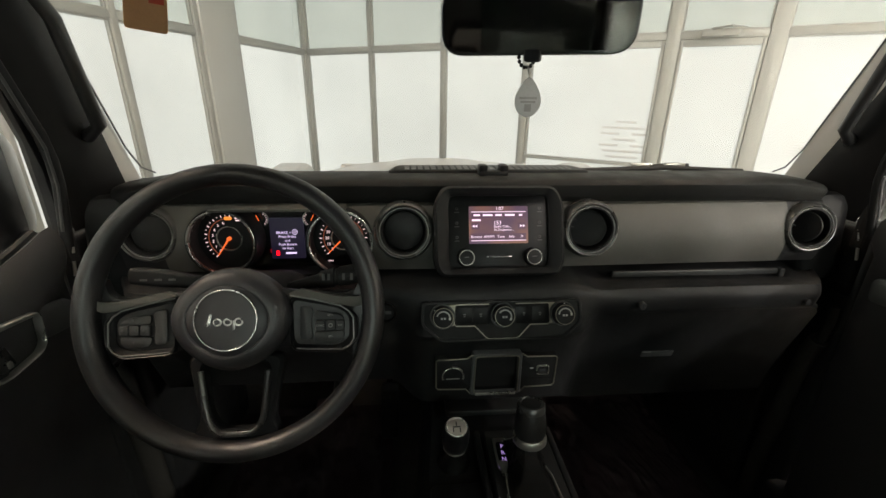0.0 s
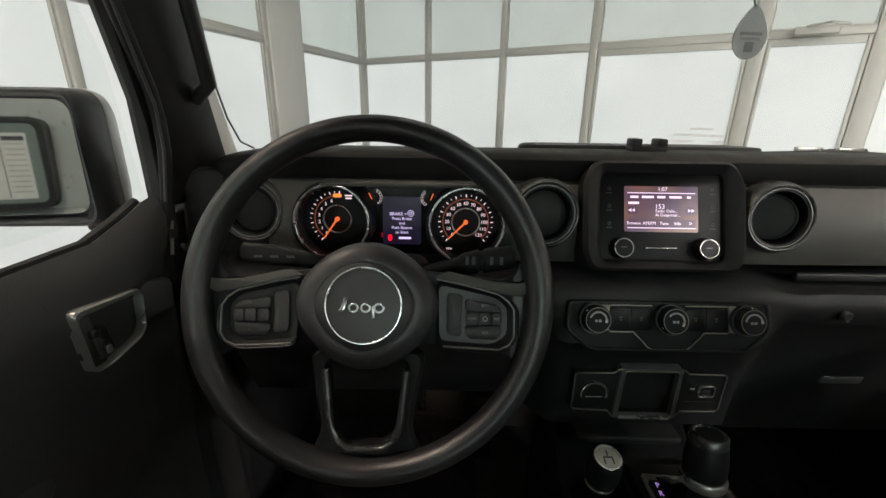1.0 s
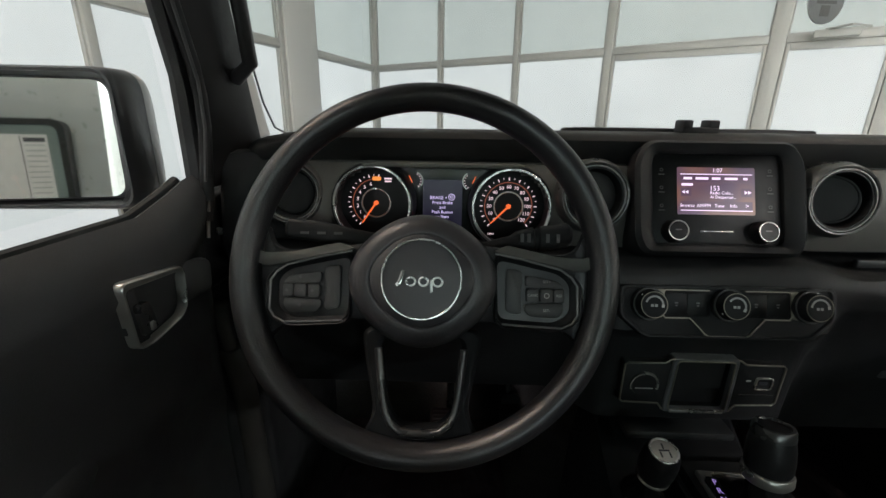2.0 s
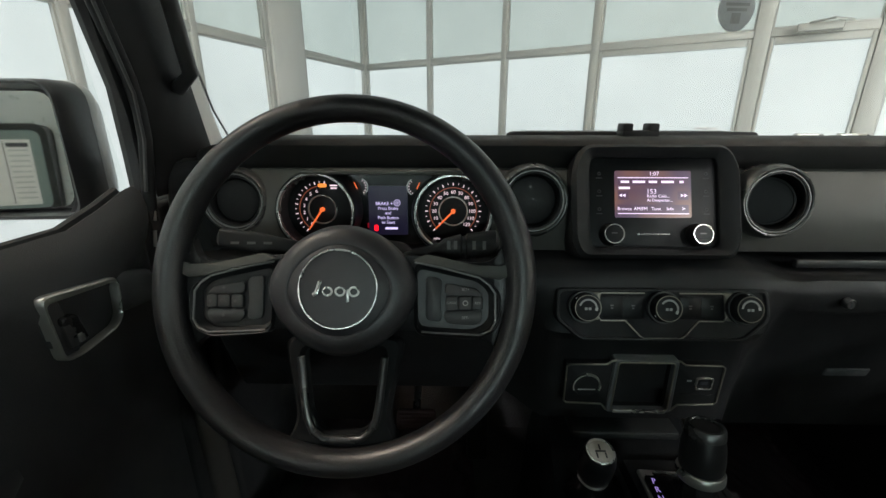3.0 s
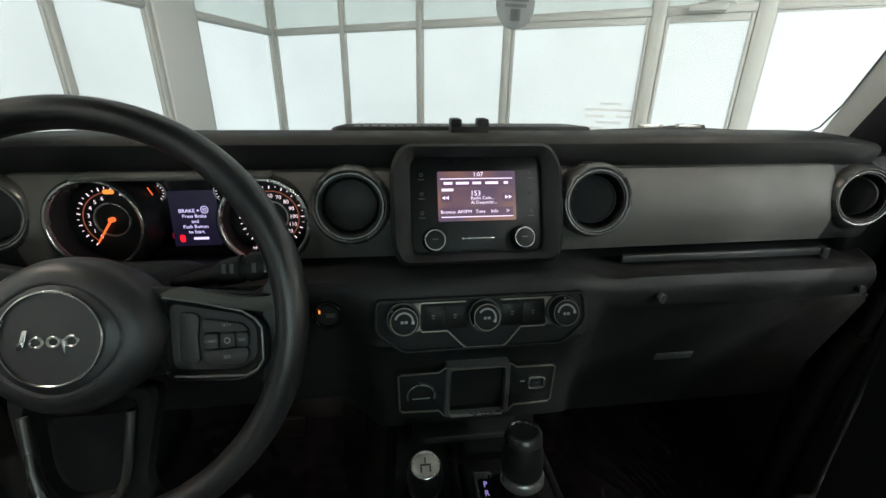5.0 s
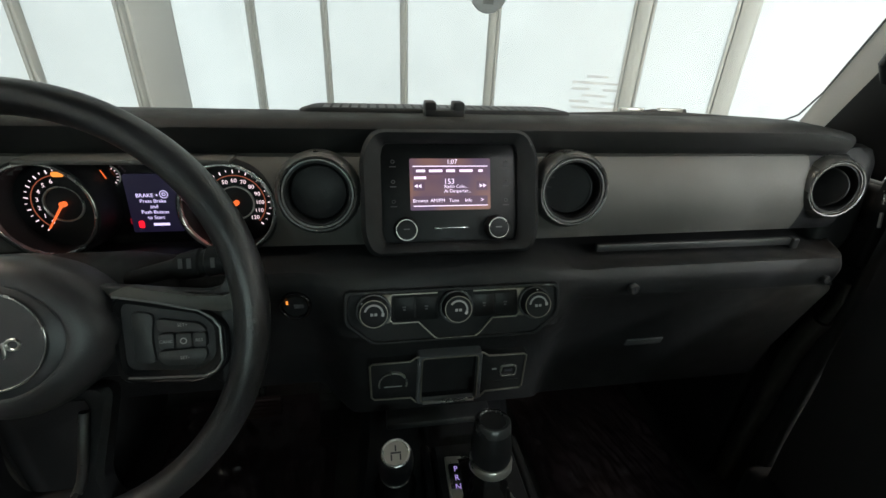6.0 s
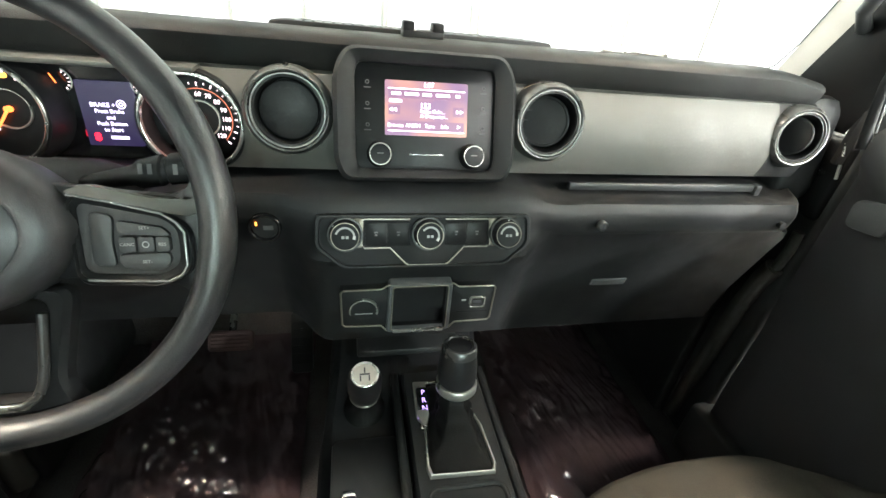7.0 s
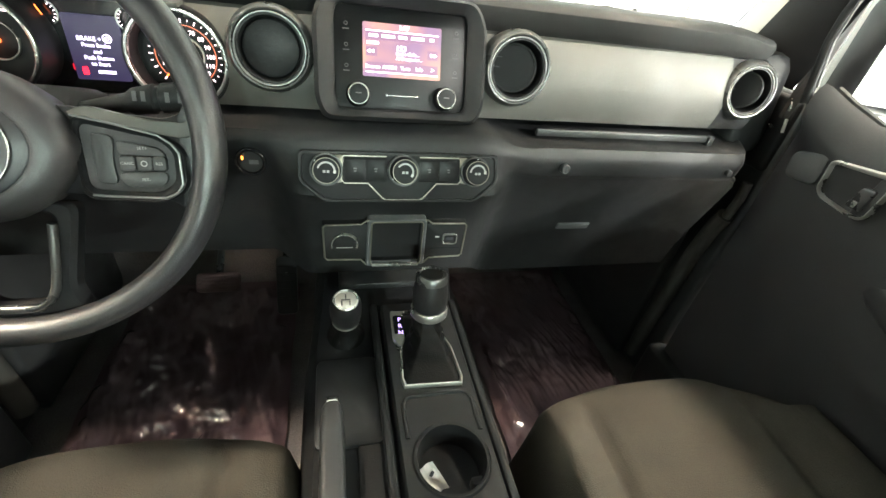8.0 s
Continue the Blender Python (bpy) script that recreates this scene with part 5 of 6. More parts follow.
def cut_deck(x0, x1, y0, y1, z0, z1, holes):
    """A raised deck with round wells."""
    b = B()
    nx, ny = 44, 130
    g = [[b.verts.new((x0 + (x1 - x0) * i / nx, y0 + (y1 - y0) * j / ny, z1 - (0.006 if i in (0, nx) or j in (0, ny) else 0))) for j in range(ny + 1)] for i in range(nx + 1)]
    for i in range(nx):
        for j in range(ny):
            x, y = x0 + (x1 - x0) * (i + 0.5) / nx, y0 + (y1 - y0) * (j + 0.5) / ny
            if any((x - h[0]) ** 2 + (y - h[1]) ** 2 < h[2] ** 2 for h in holes):
                continue
            b.faces.new((g[i][j], g[i + 1][j], g[i + 1][j + 1], g[i][j + 1]))
    rim_v = [g[i][0] for i in range(nx + 1)] + [g[nx][j] for j in range(1, ny + 1)] + [g[i][ny] for i in range(nx - 1, -1, -1)] + [g[0][j] for j in range(ny - 1, 0, -1)]
    low_v = [b.verts.new((v.co.x, v.co.y, z0)) for v in rim_v]
    for k in range(len(rim_v)):
        q = (k + 1) % len(rim_v)
        b.faces.new((rim_v[k], rim_v[q], low_v[q], low_v[k]))
    bmesh.ops.delete(b, geom=[v for v in b.verts if not v.link_faces], context="VERTS")
    return b


CUPS = ((0.040, 0.372, 0.048), (0.040, 0.265, 0.048))
deck = part("deck", cut_deck(-0.024, 0.100, 0.10, 0.665, 0.83, 0.882, CUPS), M_PLASTIC, console)
w, y0, y1 = 0.050, 0.405, 0.468
line = [(0.038 - w, y0, 0.8825), (0.038 - w, y1 - 0.012, 0.8825), (0.038 - w + 0.004, y1 - 0.004, 0.8825), (0.038 - w + 0.012, y1, 0.8825), (0.038 + w - 0.012, y1, 0.8825), (0.038 + w - 0.004, y1 - 0.004, 0.8825), (0.038 + w, y1 - 0.012, 0.8825), (0.038 + w, y0, 0.8825)]
part("deck_ridge", tube(B(), line, 0.0032, 8), M_PLASTIC, console)
for x, y, r in CUPS:
    # shade in the deep wells is put into a blacker colour than the deck's
    c = part("cup_holder", loop_skin(B(), [(r + 0.003, 0.0), (r + 0.001, 0.0035), (r - 0.003, 0.003), (r - 0.005, -0.005), (r - 0.008, -0.104), (0.0005, -0.105), (0.0005, -0.109), (r - 0.004, -0.109), (r - 0.001, -0.004)], at(x, y, 0.882), 44), M_PILLAR, console)
    part("stopper", box(B(), (0.02, 0.012, 0.02), at(x + 0.034, y - 0.022, 0.852), 0.004), M_RUBBER, c)
slip = thing("paper_slip", "crumpled white paper slip in the cup holder", "paper")
pb = B()
fold = Matrix.Translation((0.014, 0.360, 0.862)) @ pose(0, 0, 0, 38, -24, 20)
rows = []
for i in range(9):
    u = -1 + i / 4
    rows.append([fold @ Vector((0.012 * u, 0.019 * v, 0.004 * u * u + 0.002 * math.sin(5 * u + 3 * v))) for v in (-1, -0.5, 0, 0.5, 1)])
skin(pb, rows, closed=False, ends=False)
bmesh.ops.solidify(pb, geom=pb.faces[:], thickness=0.0006)
part("sheet", pb, M_PAPER, slip)
part("print_bar", box(B(), (0.007, 0.004, 0.0004), fold @ Matrix.Translation((0.003, 0.006, 0.0026)) @ pose(0, 0, 0, 0, 0, 25)), M_INK, slip, smooth=False)
# groove strips along the deck
for x in (-0.036, 0.108):
    part("side_strip", box(B(), (0.012, 0.62, 0.02), at(x, 0.36, 0.868), 0.004), M_PLASTIC, console)
part("front_tray", box(B(), (0.17, 0.06, 0.014), at(-0.01, 0.715, 0.905), 0.004), M_TRIM, console)
part("left_tray", prism(B(), rect(0.095, 0.15, 0.012, 4), 0, 0.006, at(-0.085, 0.50, 0.843), 0.003), M_POD, console)

shifter = thing("gear_lever", "black automatic gear lever with a silver collar and leather boot", "gear lever")
bz = [(-0.006, 0.482), (0.080, 0.478), (0.084, 0.49), (0.080, 0.55), (0.072, 0.575), (0.070, 0.632), (-0.010, 0.636), (-0.012, 0.575), (-0.004, 0.555), (-0.009, 0.495)]
bz_in = [(-0.002, 0.486), (0.0765, 0.482), (0.0800, 0.492), (0.076, 0.549), (0.068, 0.573), (0.066, 0.628), (0.010, 0.631), (0.008, 0.575), (0.000, 0.555), (-0.005, 0.498)]
part("bezel", border(B(), [Vector(p) for p in bz], [Vector(p) for p in bz_in], 0, 0.008, at(0, 0, 0.881), 0.002), M_SATIN, shifter, "satin silver bezel")
boot = B()
rings = []
base_line = rounded(bz_in, 0.012, 4)
for k in range(25):
    t = k / 24
    spread = (1 - t) ** 2.4
    ring_pts = []
    for p in base_line:
        a = math.atan2(p.y - 0.556, p.x - 0.037)
        fold = 1 + 0.16 * math.sin(7 * a + 6 * t) * math.sin(math.pi * t) + 0.10 * math.sin(24 * t + math.cos(a)) * (1 - t ** 3)
        rx, ry = 0.037 + 0.006 * t + 0.0185 * math.cos(a) * fold, 0.556 + 0.027 * t + 0.0185 * math.sin(a) * fold
        ring_pts.append((rx + (p.x - 0.037 - 0.0185 * math.cos(a)) * spread, ry + (p.y - 0.556 - 0.0185 * math.sin(a)) * spread, 0.884 + 0.055 * t))
    rings.append(ring_pts)
skin(boot, rings)
part("boot", boot, M_LEATHER, shifter, "black leather boot")
KM = Matrix.Translation((0.043, 0.581, 0.936)) @ pose(0, 0, 0, -8, 0, 0)
part("collar", lathe(B(), [(0.0, -0.004), (0.0265, -0.004), (0.0295, 0.000), (0.0295, 0.009), (0.028, 0.0115), (0.0, 0.0115)], KM, 40), M_SATIN, shifter, "bright silver collar")
part("knob", lathe(B(), [(0.025, 0.0105), (0.027, 0.016), (0.0275, 0.030), (0.0265, 0.045), (0.0245, 0.058), (0.023, 0.066), (0.019, 0.0705), (0.0, 0.071)], KM, 40), M_POD, shifter)
part("cap", loop_skin(B(), [(0.0175, 0.066), (0.0175, 0.0718), (0.0190, 0.0735), (0.0222, 0.0732), (0.0240, 0.0705), (0.0247, 0.060), (0.0225, 0.059)], KM, 40), M_GUN, shifter, "gunmetal cap ring")
pm = at(0.000, 0.586, 0.8895) @ pose(0, 0, 0, 10)
part("gate_plate", prism(B(), rect(0.017, 0.066, 0.004, 3), -0.006, 0.0, pm), M_GLOSS, shifter)
for k, body in enumerate("PRND"):
    words(body, 0.0115, pm @ Matrix.Translation((0.002, 0.024 - 0.0125 * k, 0.0003)), M_GATE, shifter, "letter", depth=0.0001)
words("M", 0.0115, pm @ Matrix.Translation((-0.007, -0.0135, 0.0003)), M_GATE, shifter, "letter", depth=0.0001)

transfer = thing("transfer_lever", "black transfer case lever with a round silver topped knob", "gear lever")
TM = Matrix.Translation((-0.085, 0.612, 0.90)) @ pose(0, 0, 0, 14, 0, 0)
part("shaft", lathe(B(), [(0.0, -0.06), (0.009, -0.06), (0.009, 0.004), (0.0, 0.004)], TM, 20), M_GUN, transfer)
part("boot", lathe(B(), [(0.045, -0.065), (0.03, -0.05), (0.018, -0.03), (0.012, -0.01), (0.0, -0.01)], TM, 28), M_LEATHER, transfer)
part("knob", lathe(B(), [(0.0, 0.0), (0.019, 0.0), (0.0225, 0.006), (0.0245, 0.020), (0.0245, 0.038), (0.023, 0.050), (0.020, 0.0565), (0.0, 0.057)], TM, 40), M_POD, transfer)
part("skirt_ring", ring(B(), 0.0185, 0.0225, 0.001, 0.006, TM, 40), M_SATIN, transfer)
tp = part("cap", lathe(B(), [(0.0, 0.0585), (0.0165, 0.058), (0.0165, 0.056), (0.0, 0.056)], TM, 36), M_SATIN, transfer, "round silver cap with marks")
part("cap_ring", ring(B(), 0.0165, 0.0195, 0.055, 0.0595, TM, 40), M_CHROME, transfer)
for x, y, w, h in ((0, 0.006, 0.002, 0.008), (0, 0.0, 0.014, 0.002), (-0.006, -0.006, 0.002, 0.008), (0.006, -0.006, 0.002, 0.008)):
    part("mark", box(B(), (w, h, 0.0006), TM @ Matrix.Translation((x, y, 0.0588))), M_INK, tp, smooth=False)

brake = thing("parking_brake", "grey parking brake lever with a bright button", "hand brake")
hb = B()
rings = []
for y, z, w, h in ((0.472, 0.876, 0.010, 0.012), (0.462, 0.875, 0.014, 0.016), (0.42, 0.871, 0.0155, 0.018), (0.34, 0.864, 0.0155, 0.0185), (0.27, 0.856, 0.014, 0.017), (0.15, 0.846, 0.012, 0.014)):
    rings.append([(-0.108 + p.x, y, z + p.y) for p in rect(2 * w, 2 * h, 0.009, 4)])
skin(hb, rings)
part("grip", hb, M_TRIM, brake)
part("button", box(B(), (0.017, 0.012, 0.012), at(-0.108, 0.476, 0.879), 0.003), M_CHROME, brake, "bright release button")
part("slot_cover", prism(B(), rect(0.03, 0.22, 0.012, 4), 0, 0.004, at(-0.060, 0.32, 0.842)), M_RUBBER, brake)

# ---- pedals and mats ----
pedals = thing("brake_pedal", "rubber brake pedal on a steel arm", "pedal")
pm2 = face(-0.372, 0.955, 0.705, 42)
part("pad", prism(B(), rect(0.094, 0.046, 0.012, 4), -0.012, 0.006, pm2, 0.005), M_BRUSH, pedals)
for k in range(5):
    part("ridge", box(B(), (0.08, 0.004, 0.004), pm2 @ Matrix.Translation((0, -0.016 + 0.008 * k, 0.0065)), 0.001), M_BRUSH, pedals)
part("arm", tube(B(), [(-0.372, 0.965, 0.705), (-0.37, 1.10, 0.80), (-0.37, 1.22, 0.95)], 0.012, 10, flat=0.6), M_GUN, pedals)
accel = thing("accelerator_pedal", "tall ribbed black accelerator pedal", "pedal")
am = face(-0.225, 0.985, 0.66, 32)
part("pad", prism(B(), rect(0.05, 0.15, 0.012, 4), -0.012, 0.004, am, 0.004), M_POD, accel)
for k in range(6):
    part("ridge", box(B(), (0.042, 0.004, 0.004), am @ Matrix.Translation((0, -0.05 + 0.02 * k, 0.0045)), 0.001), M_RUBBER, accel)
part("arm", tube(B(), [(-0.225, 1.0, 0.68), (-0.225, 1.12, 0.76), (-0.225, 1.24, 0.9)], 0.01, 10), M_GUN, accel)


def floor_film(x0, x1, near, name_label):
    """A wrinkled clear sheet that lies on the mat and climbs the toe board."""
    t = thing("protective_film", name_label, "film")
    b = B()
    nx, ny = 130, 200
    g = []
    for i in range(nx + 1):
        col = []
        for j in range(ny + 1):
            u, v = i / nx, j / ny
            s = 0.55 + v * 0.69
            y, z = (s, 0.444) if s < 1.2 else (1.2 + (s - 1.2) * 0.7, 0.444 + (s - 1.2) * 0.6)
            w = noise.noise(Vector((u * 7 + x0 * 9, v * 9, 0))) * 0.012 + noise.noise(Vector((u * 19, v * 24, 3 + x0))) * 0.006 + abs(noise.noise(Vector((u * 30 + v * 12, v * 5, 7)))) * 0.006
            crumple = near * min(1, 2 * max(0, 1 - abs(v - 0.3) / 0.16) * max(0, 1 - abs(u - 0.55) / 0.4)) + min(1, 2 * max(0, 1 - u / 0.16)) + min(1, 2 * max(0, (u - 0.86) / 0.14)) + max(0, 1 - abs(v - 0.96) / 0.07) * (u > 0.3) * (u < 0.9)
            w = w * 0.5 + crumple * (0.017 * noise.noise(Vector((u * 13, v * 17, 11 + x0))) + 0.004 * abs(noise.noise(Vector((u * 30, v * 40, 4 + x0)))))
            edge = min(1, 8 * min(u, 1 - u, v, 1 - v))
            col.append(b.verts.new((x0 + (x1 - x0) * u + 0.01 * noise.noise(Vector((v * 6, u, 5))), y, z + 0.004 + max(0.0, 0.013 + w) * min(1, edge * 2))))
        g.append(col)
    for i in range(nx):
        for j in range(ny):
            b.faces.new((g[i][j], g[i + 1][j], g[i + 1][j + 1], g[i][j + 1]))
    part("sheet", b, M_FILM, t)
    part("taped_edge", tube(B(), [((x0 + x1) / 2 + q * (x1 - x0) * 0.46, 0.548, 0.452) for q in (-1, -0.5, 0, 0.5, 1)], 0.004, 6, flat=0.5), M_FILM, t)


floor_film(-0.68, -0.225, 1.0, "wrinkled clear protective film over the driver's floor mat")
floor_film(0.29, 0.69, 0.0, "wrinkled clear protective film over the passenger's floor mat")


# ---- seats ----
def seat(s):
    t = thing("bucket_seat", "dark brown-grey woven cloth bucket seat", "seat", "front seats")
    cx = s * 0.435 + 0.028
    cu = B()
    rings = []
    n = 56
    for y, z, w, k in ((0.478, 0.70, 0.225, 0.0), (0.502, 0.745, 0.244, 0.15), (0.500, 0.778, 0.252, 0.35), (0.485, 0.797, 0.257, 0.6), (0.455, 0.809, 0.260, 0.8), (0.40, 0.815, 0.264, 1.0), (0.25, 0.808, 0.268, 1.15), (0.10, 0.796, 0.268, 1.2), (-0.08, 0.785, 0.262, 1.2)):
        r = []
        for i in range(n + 1):
            u = -1 + 2 * i / n
            rise = 0.030 * k * ease(0, 1, (abs(u) - 0.52) / 0.3) - 0.075 * ease(0, 1, (abs(u) - 0.91) / 0.09) - 0.022 * ease(0, 1, (0.49 - y) / 0.12) * ease(1, 0, abs(abs(u) - 0.60) / 0.10)
            lean = 0.055 * (1 - abs(u) ** 2.5) - 0.02
            r.append((cx + u * w, y + (lean - 0.02 - 0.060 * ease(0, 1, (u * s - 0.35) / 0.65) if y > 0.44 else (lean - 0.02) * 0.5), z + rise))
        r += [(cx + w * 0.97, y - 0.02, 0.60), (cx - w * 0.97, y - 0.02, 0.60)]
        rings.append(r)
    skin(cu, rings)
    part("cushion", cu, M_FABRIC, t, sharp=70)
    for q in (-1, 1):
        pts = [(cx + q * 0.60 * 0.265, y, z) for y, z in ((0.36, 0.7935), (0.25, 0.7865), (0.10, 0.7745))]
        part("seam", tube(B(), pts, 0.0012, 6), M_SEAM, t)
    part("base", box(B(), (0.42, 0.42, 0.17), at(cx, 0.22, 0.53), 0.02, 3), M_PLASTIC, t)
    bk = B()
    rings = []
    for z, y, w in ((0.80, -0.12, 0.24), (0.88, -0.18, 0.255), (1.02, -0.29, 0.255), (1.15, -0.395, 0.225), (1.20, -0.44, 0.18), (1.225, -0.465, 0.10)):
        rings.append([(cx + p.x, y + p.y, z) for p in rect(2 * w, 0.13, 0.05, 5)])
    skin(bk, rings)
    part("backrest", bk, M_FABRIC, t, sharp=70)
    part("headrest", box(B(), (0.25, 0.1, 0.16), Matrix.Translation((cx, -0.545, 1.315)) @ pose(0, 0, 0, 38), 0.04, 4), M_FABRIC, t)
    for q in (-0.07, 0.07):
        part("headrest_rod", tube(B(), [(cx + q, -0.44, 1.19), (cx + q, -0.52, 1.29)], 0.007, 10), M_CHROME, t)


side_pair(seat)


# ---- doors ----
def door(s, open_label):
    def P(x, y, z):
        return Vector((s * x, y, z))

    panel = B()
    rings = []
    for y in [0.715, 0.70, 0.66, 0.60, 0.5, 0.35, 0.15, -0.05, -0.27]:
        belt = ease(1.264, 1.298, (y - 0.60) / 0.12)
        k = ease(0, 1, (0.725 - y) / 0.05)
        sec = [(0.80, belt - 0.040), (0.765, belt - 0.012), (0.742, belt), (0.733, belt - 0.008), (0.728 - 0.010 * k, belt - 0.030), (0.732 - 0.022 * k, belt - 0.052), (0.742 - 0.034 * k, belt - 0.066), (0.750 - 0.034 * k, belt - 0.080), (0.748 - 0.034 * k, 1.12), (0.748 - 0.022 * k, 1.02),
               (0.745 - 0.03 * k * ease(0, 1, (0.52 - y) / 0.15), 0.96), (0.745 - 0.035 * k * ease(0, 1, (0.52 - y) / 0.15), 0.93), (0.752, 0.88), (0.75, 0.70), (0.757, 0.58), (0.80, 0.56)]
        rings.append([P(x, y, z) for x, z in sec])
    skin(panel, rings)
    t = part("door", panel, M_GREY, car, open_label)
    part("outer_skin", box(B(), (0.03, 1.0, 0.67), at(s * 0.825, 0.22, 0.905), 0.012, 3), M_WHITE, t)
    part("belt_seal", tube(B(), [P(0.757, y, ease(1.264, 1.298, (y - 0.60) / 0.12) - 0.004) for y in (0.70, 0.66, 0.60, 0.5, 0.3, 0.0, -0.27)], 0.007, 8), M_RUBBER, t)
    # the upper window frame
    post = B()
    tube(post, [P(0.729, 0.722, 1.26), P(0.729, 0.742, 1.36), P(0.727, 0.740, 1.40), P(0.725, 0.730, 1.44), P(0.721, 0.698, 1.51), P(0.711, 0.62, 1.68), P(0.709, 0.580, 1.75), P(0.72, 0.52, 1.775), P(0.73, 0.3, 1.78), P(0.735, -0.28, 1.77)], 0.009, 12, flat=0.9)
    part("window_frame", post, M_PILLAR, t)
    trim = tube(B(), [P(0.721, 0.711, 1.29), P(0.721, 0.729, 1.36), P(0.718, 0.724, 1.42), P(0.713, 0.686, 1.51), P(0.703, 0.61, 1.68), P(0.700, 0.570, 1.74)], 0.0022, 8)
    part("frame_edge", trim, M_GREY, t, "pale edge of the window frame")
    gl = B()
    skin(gl, [[P(0.785, 0.76, 1.28), P(0.785, 0.2, 1.27), P(0.785, 0.06, 1.27)], [P(0.775, 0.725, 1.48), P(0.775, 0.2, 1.48), P(0.775, 0.06, 1.48)], [P(0.75, 0.585, 1.75), P(0.75, 0.2, 1.76), P(0.75, 0.06, 1.76)]], closed=False, ends=False)
    bmesh.ops.solidify(gl, geom=gl.faces[:], thickness=0.004)
    pane = part("window_glass", gl, M_GLASS, t)
    pane.visible_shadow = False
    # release handle in its bezel
    hm = Matrix(((0, 0, -s, s * 0.703), (-s * s, 0, 0, 0.560), (0, 1, 0, 1.180), (0, 0, 0, 1)))
    out = rounded([(-0.047, 0.024), (-0.043, -0.026), (-0.030, -0.038), (0.024, -0.044), (0.046, -0.040), (0.052, 0.038)], 0.011)
    inn = rounded([(-0.0435, 0.0185), (-0.0395, -0.0245), (-0.0285, -0.0345), (0.0235, -0.0405), (0.0425, -0.0365), (0.0480, 0.0285)], 0.009)
    part("handle_bezel", border(B(), out, inn, -0.010, 0.002, hm, 0.0018), M_SATIN, t, "satin silver handle bezel")
    part("handle_well", prism(B(), [q * 1.02 for q in inn], -0.024, -0.017, hm), M_POD, t)
    part("lever_plate", prism(B(), rounded([(0.020, -0.039), (0.045, -0.037), (0.048, -0.018), (0.049, 0.030), (0.030, 0.027)], 0.004), -0.018, -0.003, hm, 0.003), M_GREY, t)
    part("lever", prism(B(), rounded([(0.010, -0.030), (0.034, -0.030), (0.038, 0.008), (0.018, 0.006)], 0.005), -0.006, 0.002, hm, 0.003), M_GUN, t, "pull lever")
    part("lock_tab", box(B(), (0.007, 0.010, 0.005), hm @ at(0.022, -0.022, 0.002), 0.0015), M_SATIN, t)
    # pad faces the light; that brightness is put into a paler plastic
    part("pull_pad", prism(B(), rounded([(-0.118, 0.010), (-0.112, -0.037), (-0.050, -0.030), (-0.054, 0.028)], 0.014), -0.035, -0.004, hm, 0.010), M_DOORPAD, t)
    part("armrest", tube(B(), [P(0.790, 0.53, 1.062), P(0.765, 0.48, 1.056), P(0.742, 0.43, 1.046), P(0.720, 0.36, 1.03), P(0.712, 0.2, 1.02), P(0.712, -0.1, 1.02)], 0.03, 12), M_GREY, t)


door(-1, "closed car door with grey inner panel and silver handle bezel")
door(1, "closed passenger car door with grey inner panel and silver handle")


# ---- mirrors ----
def door_mirror(s):
    t = thing("door_mirror", "square black door mirror with a white painted cap", "door mirror", "door mirrors")
    c = Matrix.Translation((-1.008 if s < 0 else 1.03, 0.80, 1.3385)) @ pose(0, 0, 0, 0, 0, -s * 5)
    hs = B()
    rings = []
    for y, w, h, r in ((0.028, 0.120, 0.088, 0.03), (-0.02, 0.127, 0.094, 0.028), (-0.045, 0.130, 0.097, 0.028), (-0.048, 0.135, 0.101, 0.03), (-0.036, 0.142, 0.1048, 0.035), (-0.014, 0.1432, 0.1056, 0.035), (0.016, 0.1425, 0.1052, 0.036), (0.036, 0.130, 0.098, 0.035)):
        rings.append([c @ Vector((p.x, y, p.y)) for p in rect(2 * w, 2 * h, r, 5)])
    skin(hs, rings)
    part("housing", hs, M_POD, t)
    cap = B()
    rings = []
    for y, w, h, r in ((0.010, 0.1425, 0.1053, 0.036), (0.013, 0.1436, 0.1062, 0.036), (0.034, 0.1395, 0.1045, 0.038), (0.056, 0.129, 0.099, 0.045), (0.077, 0.112, 0.084, 0.05), (0.09, 0.09, 0.065, 0.05), (0.093, 0.004, 0.003, 0.001)):
        rings.append([c @ Vector((p.x, y, p.y)) for p in rect(2 * w, 2 * h, r, 5)])
    skin(cap, rings, ends=False)
    part("cap", cap, M_WHITE, t, "white painted cap")
    gm = c @ Matrix.Translation((0, -0.018, 0)) @ pose(0, 0, 0, 0, 0, 9 if s < 0 else -21.5) @ pose(0, 0, 0, 87, 0, 0)
    gl = prism(B(), rect(0.216, 0.178, 0.024, 5, s * 0.008), 0, 0.003, gm)
    part("glass_backing", prism(B(), rect(0.250, 0.184, 0.026, 5), -0.008, 0.0015, gm, 0.001), M_POD, t)
    part("mirror_glass", gl, M_MIRROR, t, "silvered mirror glass")
    part("arm", tube(B(), [(s * 0.78, 0.80, 1.245), (s * 0.84, 0.80, 1.232), (s * 0.90, 0.80, 1.245)], 0.028, 12, flat=0.7), M_PLASTIC, t)


side_pair(door_mirror)

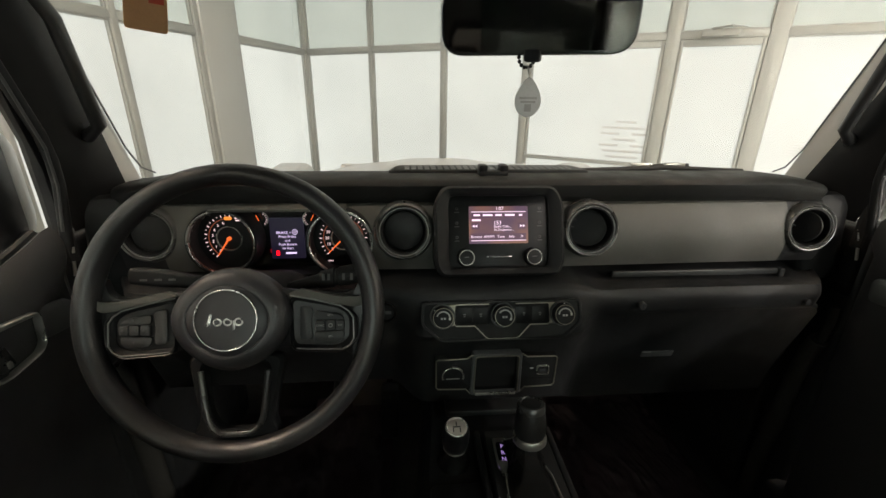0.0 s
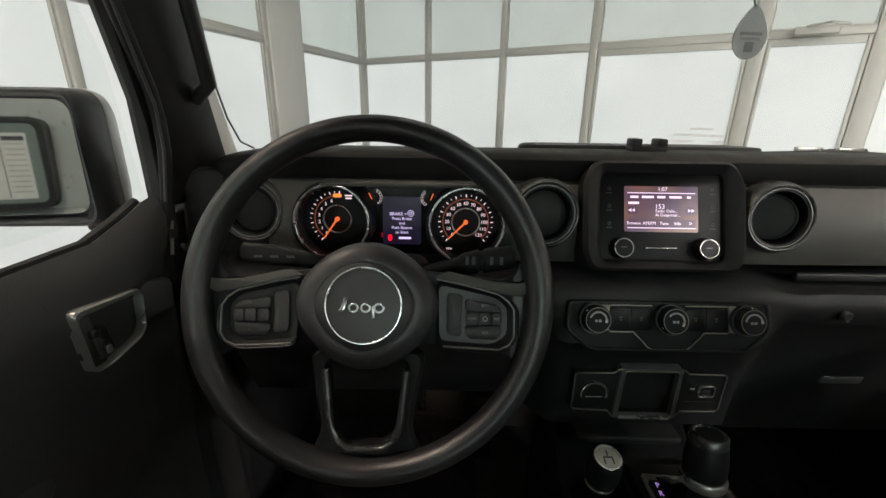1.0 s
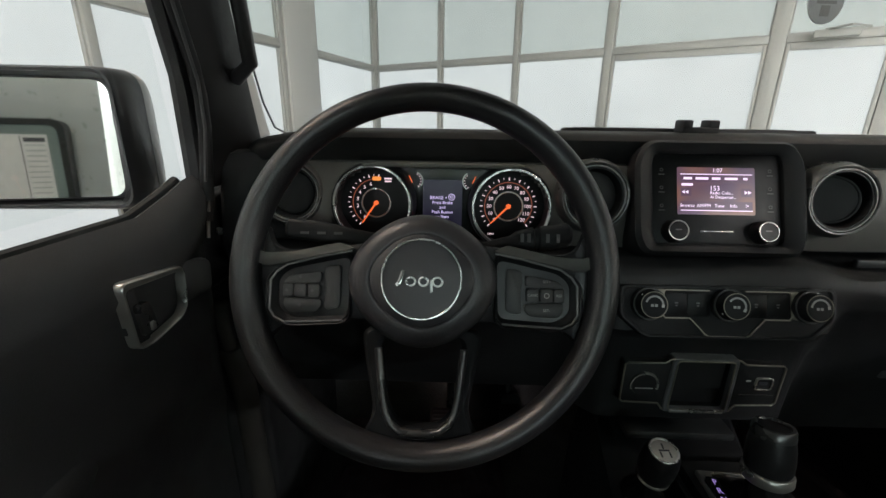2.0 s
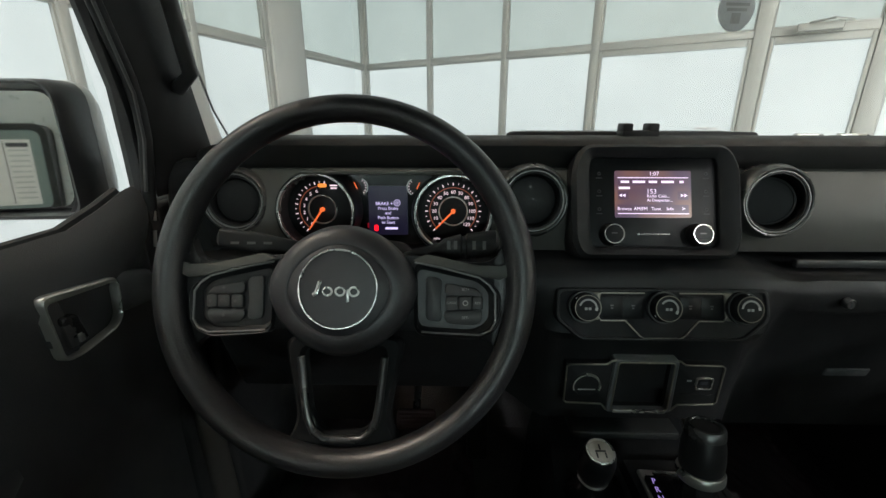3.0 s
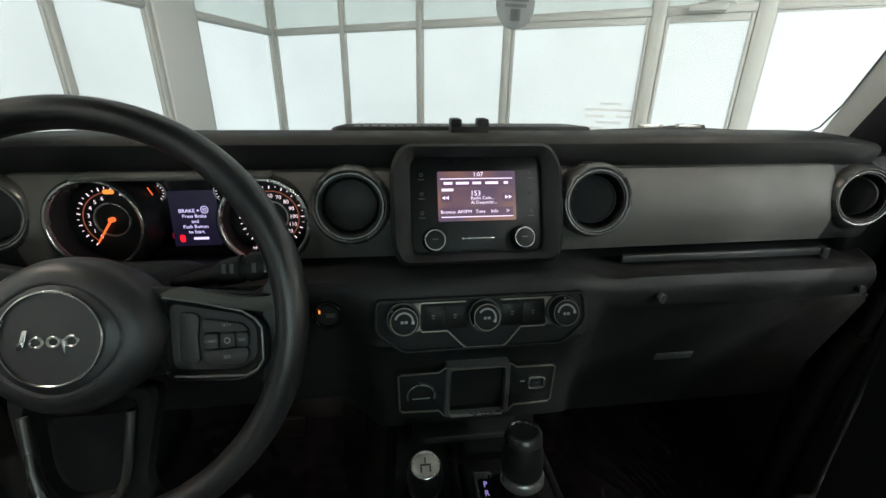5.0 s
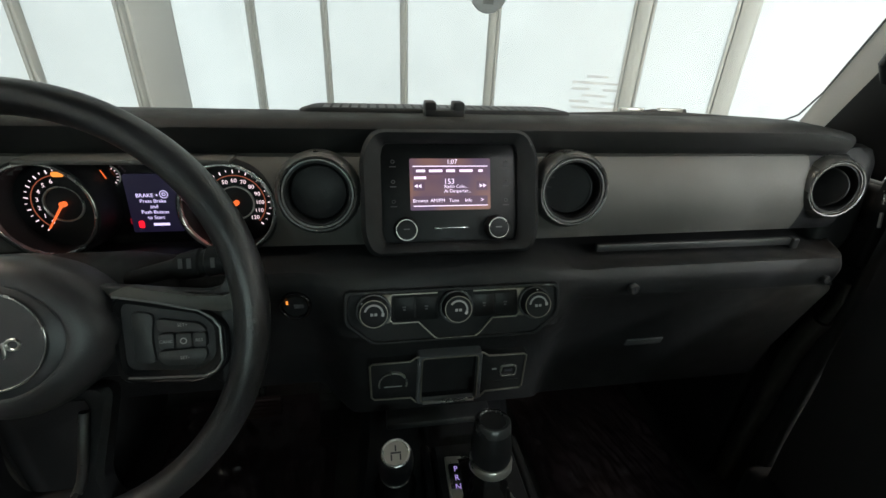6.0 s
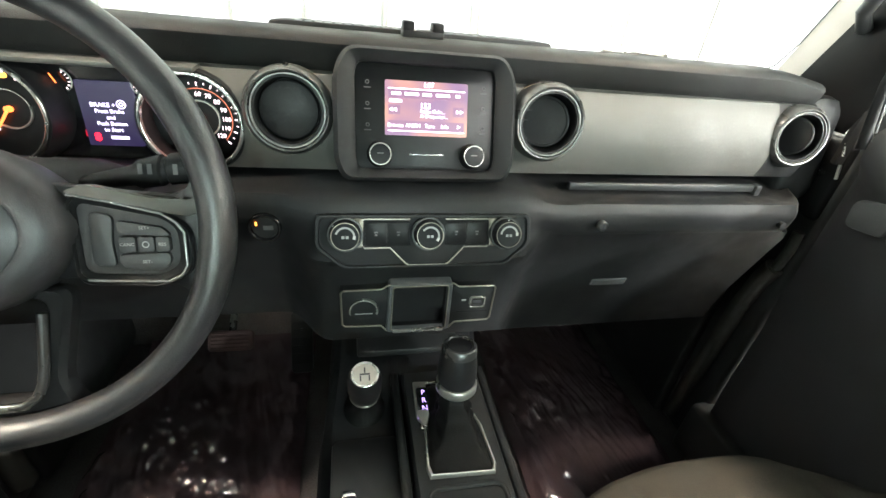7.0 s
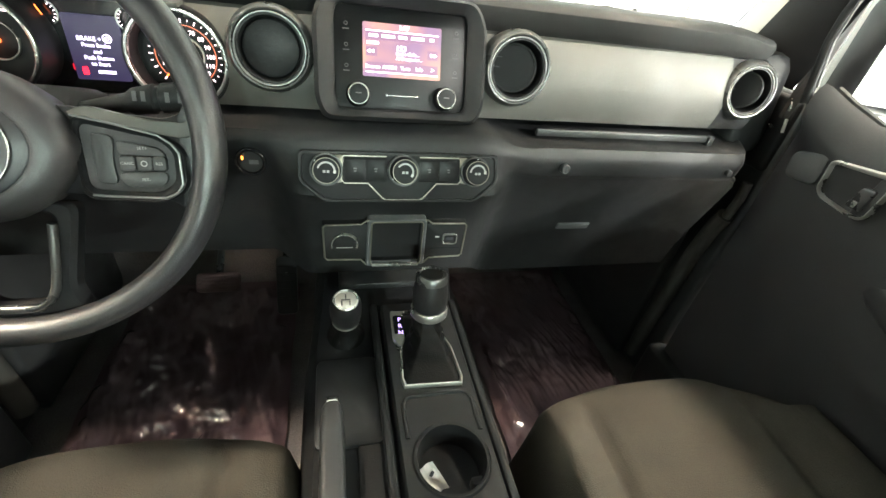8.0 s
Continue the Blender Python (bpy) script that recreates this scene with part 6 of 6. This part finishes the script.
rear_mirror = thing("rear_view_mirror", "black framed rear view mirror on the windshield", "mirror")
VM = face(0.006, 0.628, 1.601, -2.8, -21)
sh = B()
rings = []
for h, w, v in ((-0.035, 0.09, 0.024), (-0.022, 0.119, 0.036), (-0.004, 0.129, 0.0435), (0.0, 0.127, 0.042)):
    rings.append([VM @ Vector((p.x, p.y, h)) for p in rect(2 * w, 2 * v, 0.75 * v, 8)])
skin(sh, rings)
part("shell", sh, M_GLOSS, rear_mirror)
part("mirror_glass", prism(B(), rect(0.247, 0.077, 0.030, 8), 0.0, 0.0015, VM), M_DARKMIRROR, rear_mirror)
part("stem", tube(B(), [VM @ Vector((0, 0, -0.03)), (0.005, 0.72, 1.63), (0.0, 0.795, 1.655)], 0.011, 12), M_PLASTIC, rear_mirror)
part("day_night_tab", box(B(), (0.022, 0.016, 0.03), VM @ Matrix.Translation((0, -0.044, -0.008)), 0.004), M_PLASTIC, rear_mirror)

tag = thing("key_tag", "pale grey teardrop tag hanging from a bead chain", "tag")
for k in range(14):
    a = 2 * math.pi * k / 14
    b = B()
    bmesh.ops.create_uvsphere(b, u_segments=10, v_segments=8, radius=0.0028, matrix=Matrix.Translation((0.004 + 0.012 * math.cos(a), 0.648 + 0.004 * math.cos(a), 1.556 + 0.013 * math.sin(a))))
    part("bead", b, M_RUBBER, tag)
part("cord", tube(B(), [(0.006, 0.645, 1.545), (0.0065, 0.637, 1.53)], 0.0012, 6), M_PALEINK, tag)
tg = face(0.007, 0.636, 1.500, 0, 6)
drop = []
for k in range(36):
    a = 2 * math.pi * k / 36
    r = 0.0195
    y = math.sin(a) * (0.0225 if math.sin(a) < 0 else 0.030)
    drop.append(Vector((math.cos(a) * r * (1 - 0.45 * max(0, math.sin(a)) ** 1.5), y)))
part("plate", prism(B(), drop, -0.001, 0.001, tg), M_TAG, tag)
for k, w in enumerate((0.026, 0.022)):
    part("print_bar", box(B(), (w, 0.0028, 0.0004), tg @ Matrix.Translation((0, 0.003 - 0.005 * k, 0.0012))), M_VINYL, tag, smooth=False)
part("print_patch", box(B(), (0.010, 0.010, 0.0004), tg @ Matrix.Translation((0, -0.010, 0.0012))), M_VINYL, tag, smooth=False)

card = thing("visor_card", "brown card label with a red patch hanging from the visor", "label")
vm = face(-0.462, 0.60, 1.609, 4, 6) @ pose(0, 0, 0, 0, 0, -8)
part("card", prism(B(), rect(0.046, 0.075, 0.004, 3), -0.0006, 0.0006, vm), M_CARD, card)
part("red_patch", box(B(), (0.016, 0.022, 0.0004), vm @ Matrix.Translation((0.012, 0.004, 0.0009))), M_REDINK, card, smooth=False)
sticker = thing("windshield_sticker", "small grey sticker high on the windshield", "sticker")
part("sheet", prism(B(), rect(0.04, 0.03, 0.003, 3), 0, 0.0006, face(-0.60, 0.76, 1.665, -24)), M_VINYL, sticker)
visor = thing("sun_visor", "black cloth sun visor folded up", "sun visor")
part("panel", box(B(), (0.42, 0.14, 0.022), Matrix.Translation((-0.40, 0.585, 1.752)) @ pose(0, 0, 0, -12), 0.009, 3), M_GREY, visor)
part("rod", tube(B(), [(-0.60, 0.65, 1.76), (-0.2, 0.65, 1.76)], 0.005, 8), M_PLASTIC, visor)


def wiper(x0, x1, label):
    t = thing("windshield_wiper", label, "wiper", "wipers")
    part("arm", tube(B(), [(x0, 1.02, 1.330), ((x0 + x1) / 2, 0.995, 1.350), (x1 - 0.05, 0.985, 1.352)], 0.006, 8, flat=0.6), M_RUBBER, t)
    part("blade", tube(B(), [(x0 - 0.1, 0.972, 1.342), ((x0 + x1) / 2, 0.97, 1.349), (x1 + 0.08, 0.972, 1.340)], 0.006, 8), M_RUBBER, t)
    for q in (0.25, 0.6):
        part("bridge", box(B(), (0.05, 0.012, 0.008), at(x0 + (x1 - x0) * q, 0.976, 1.355), 0.002), M_SATIN, t)


wiper(0.33, 0.56, "black wiper lying at the foot of the windshield")
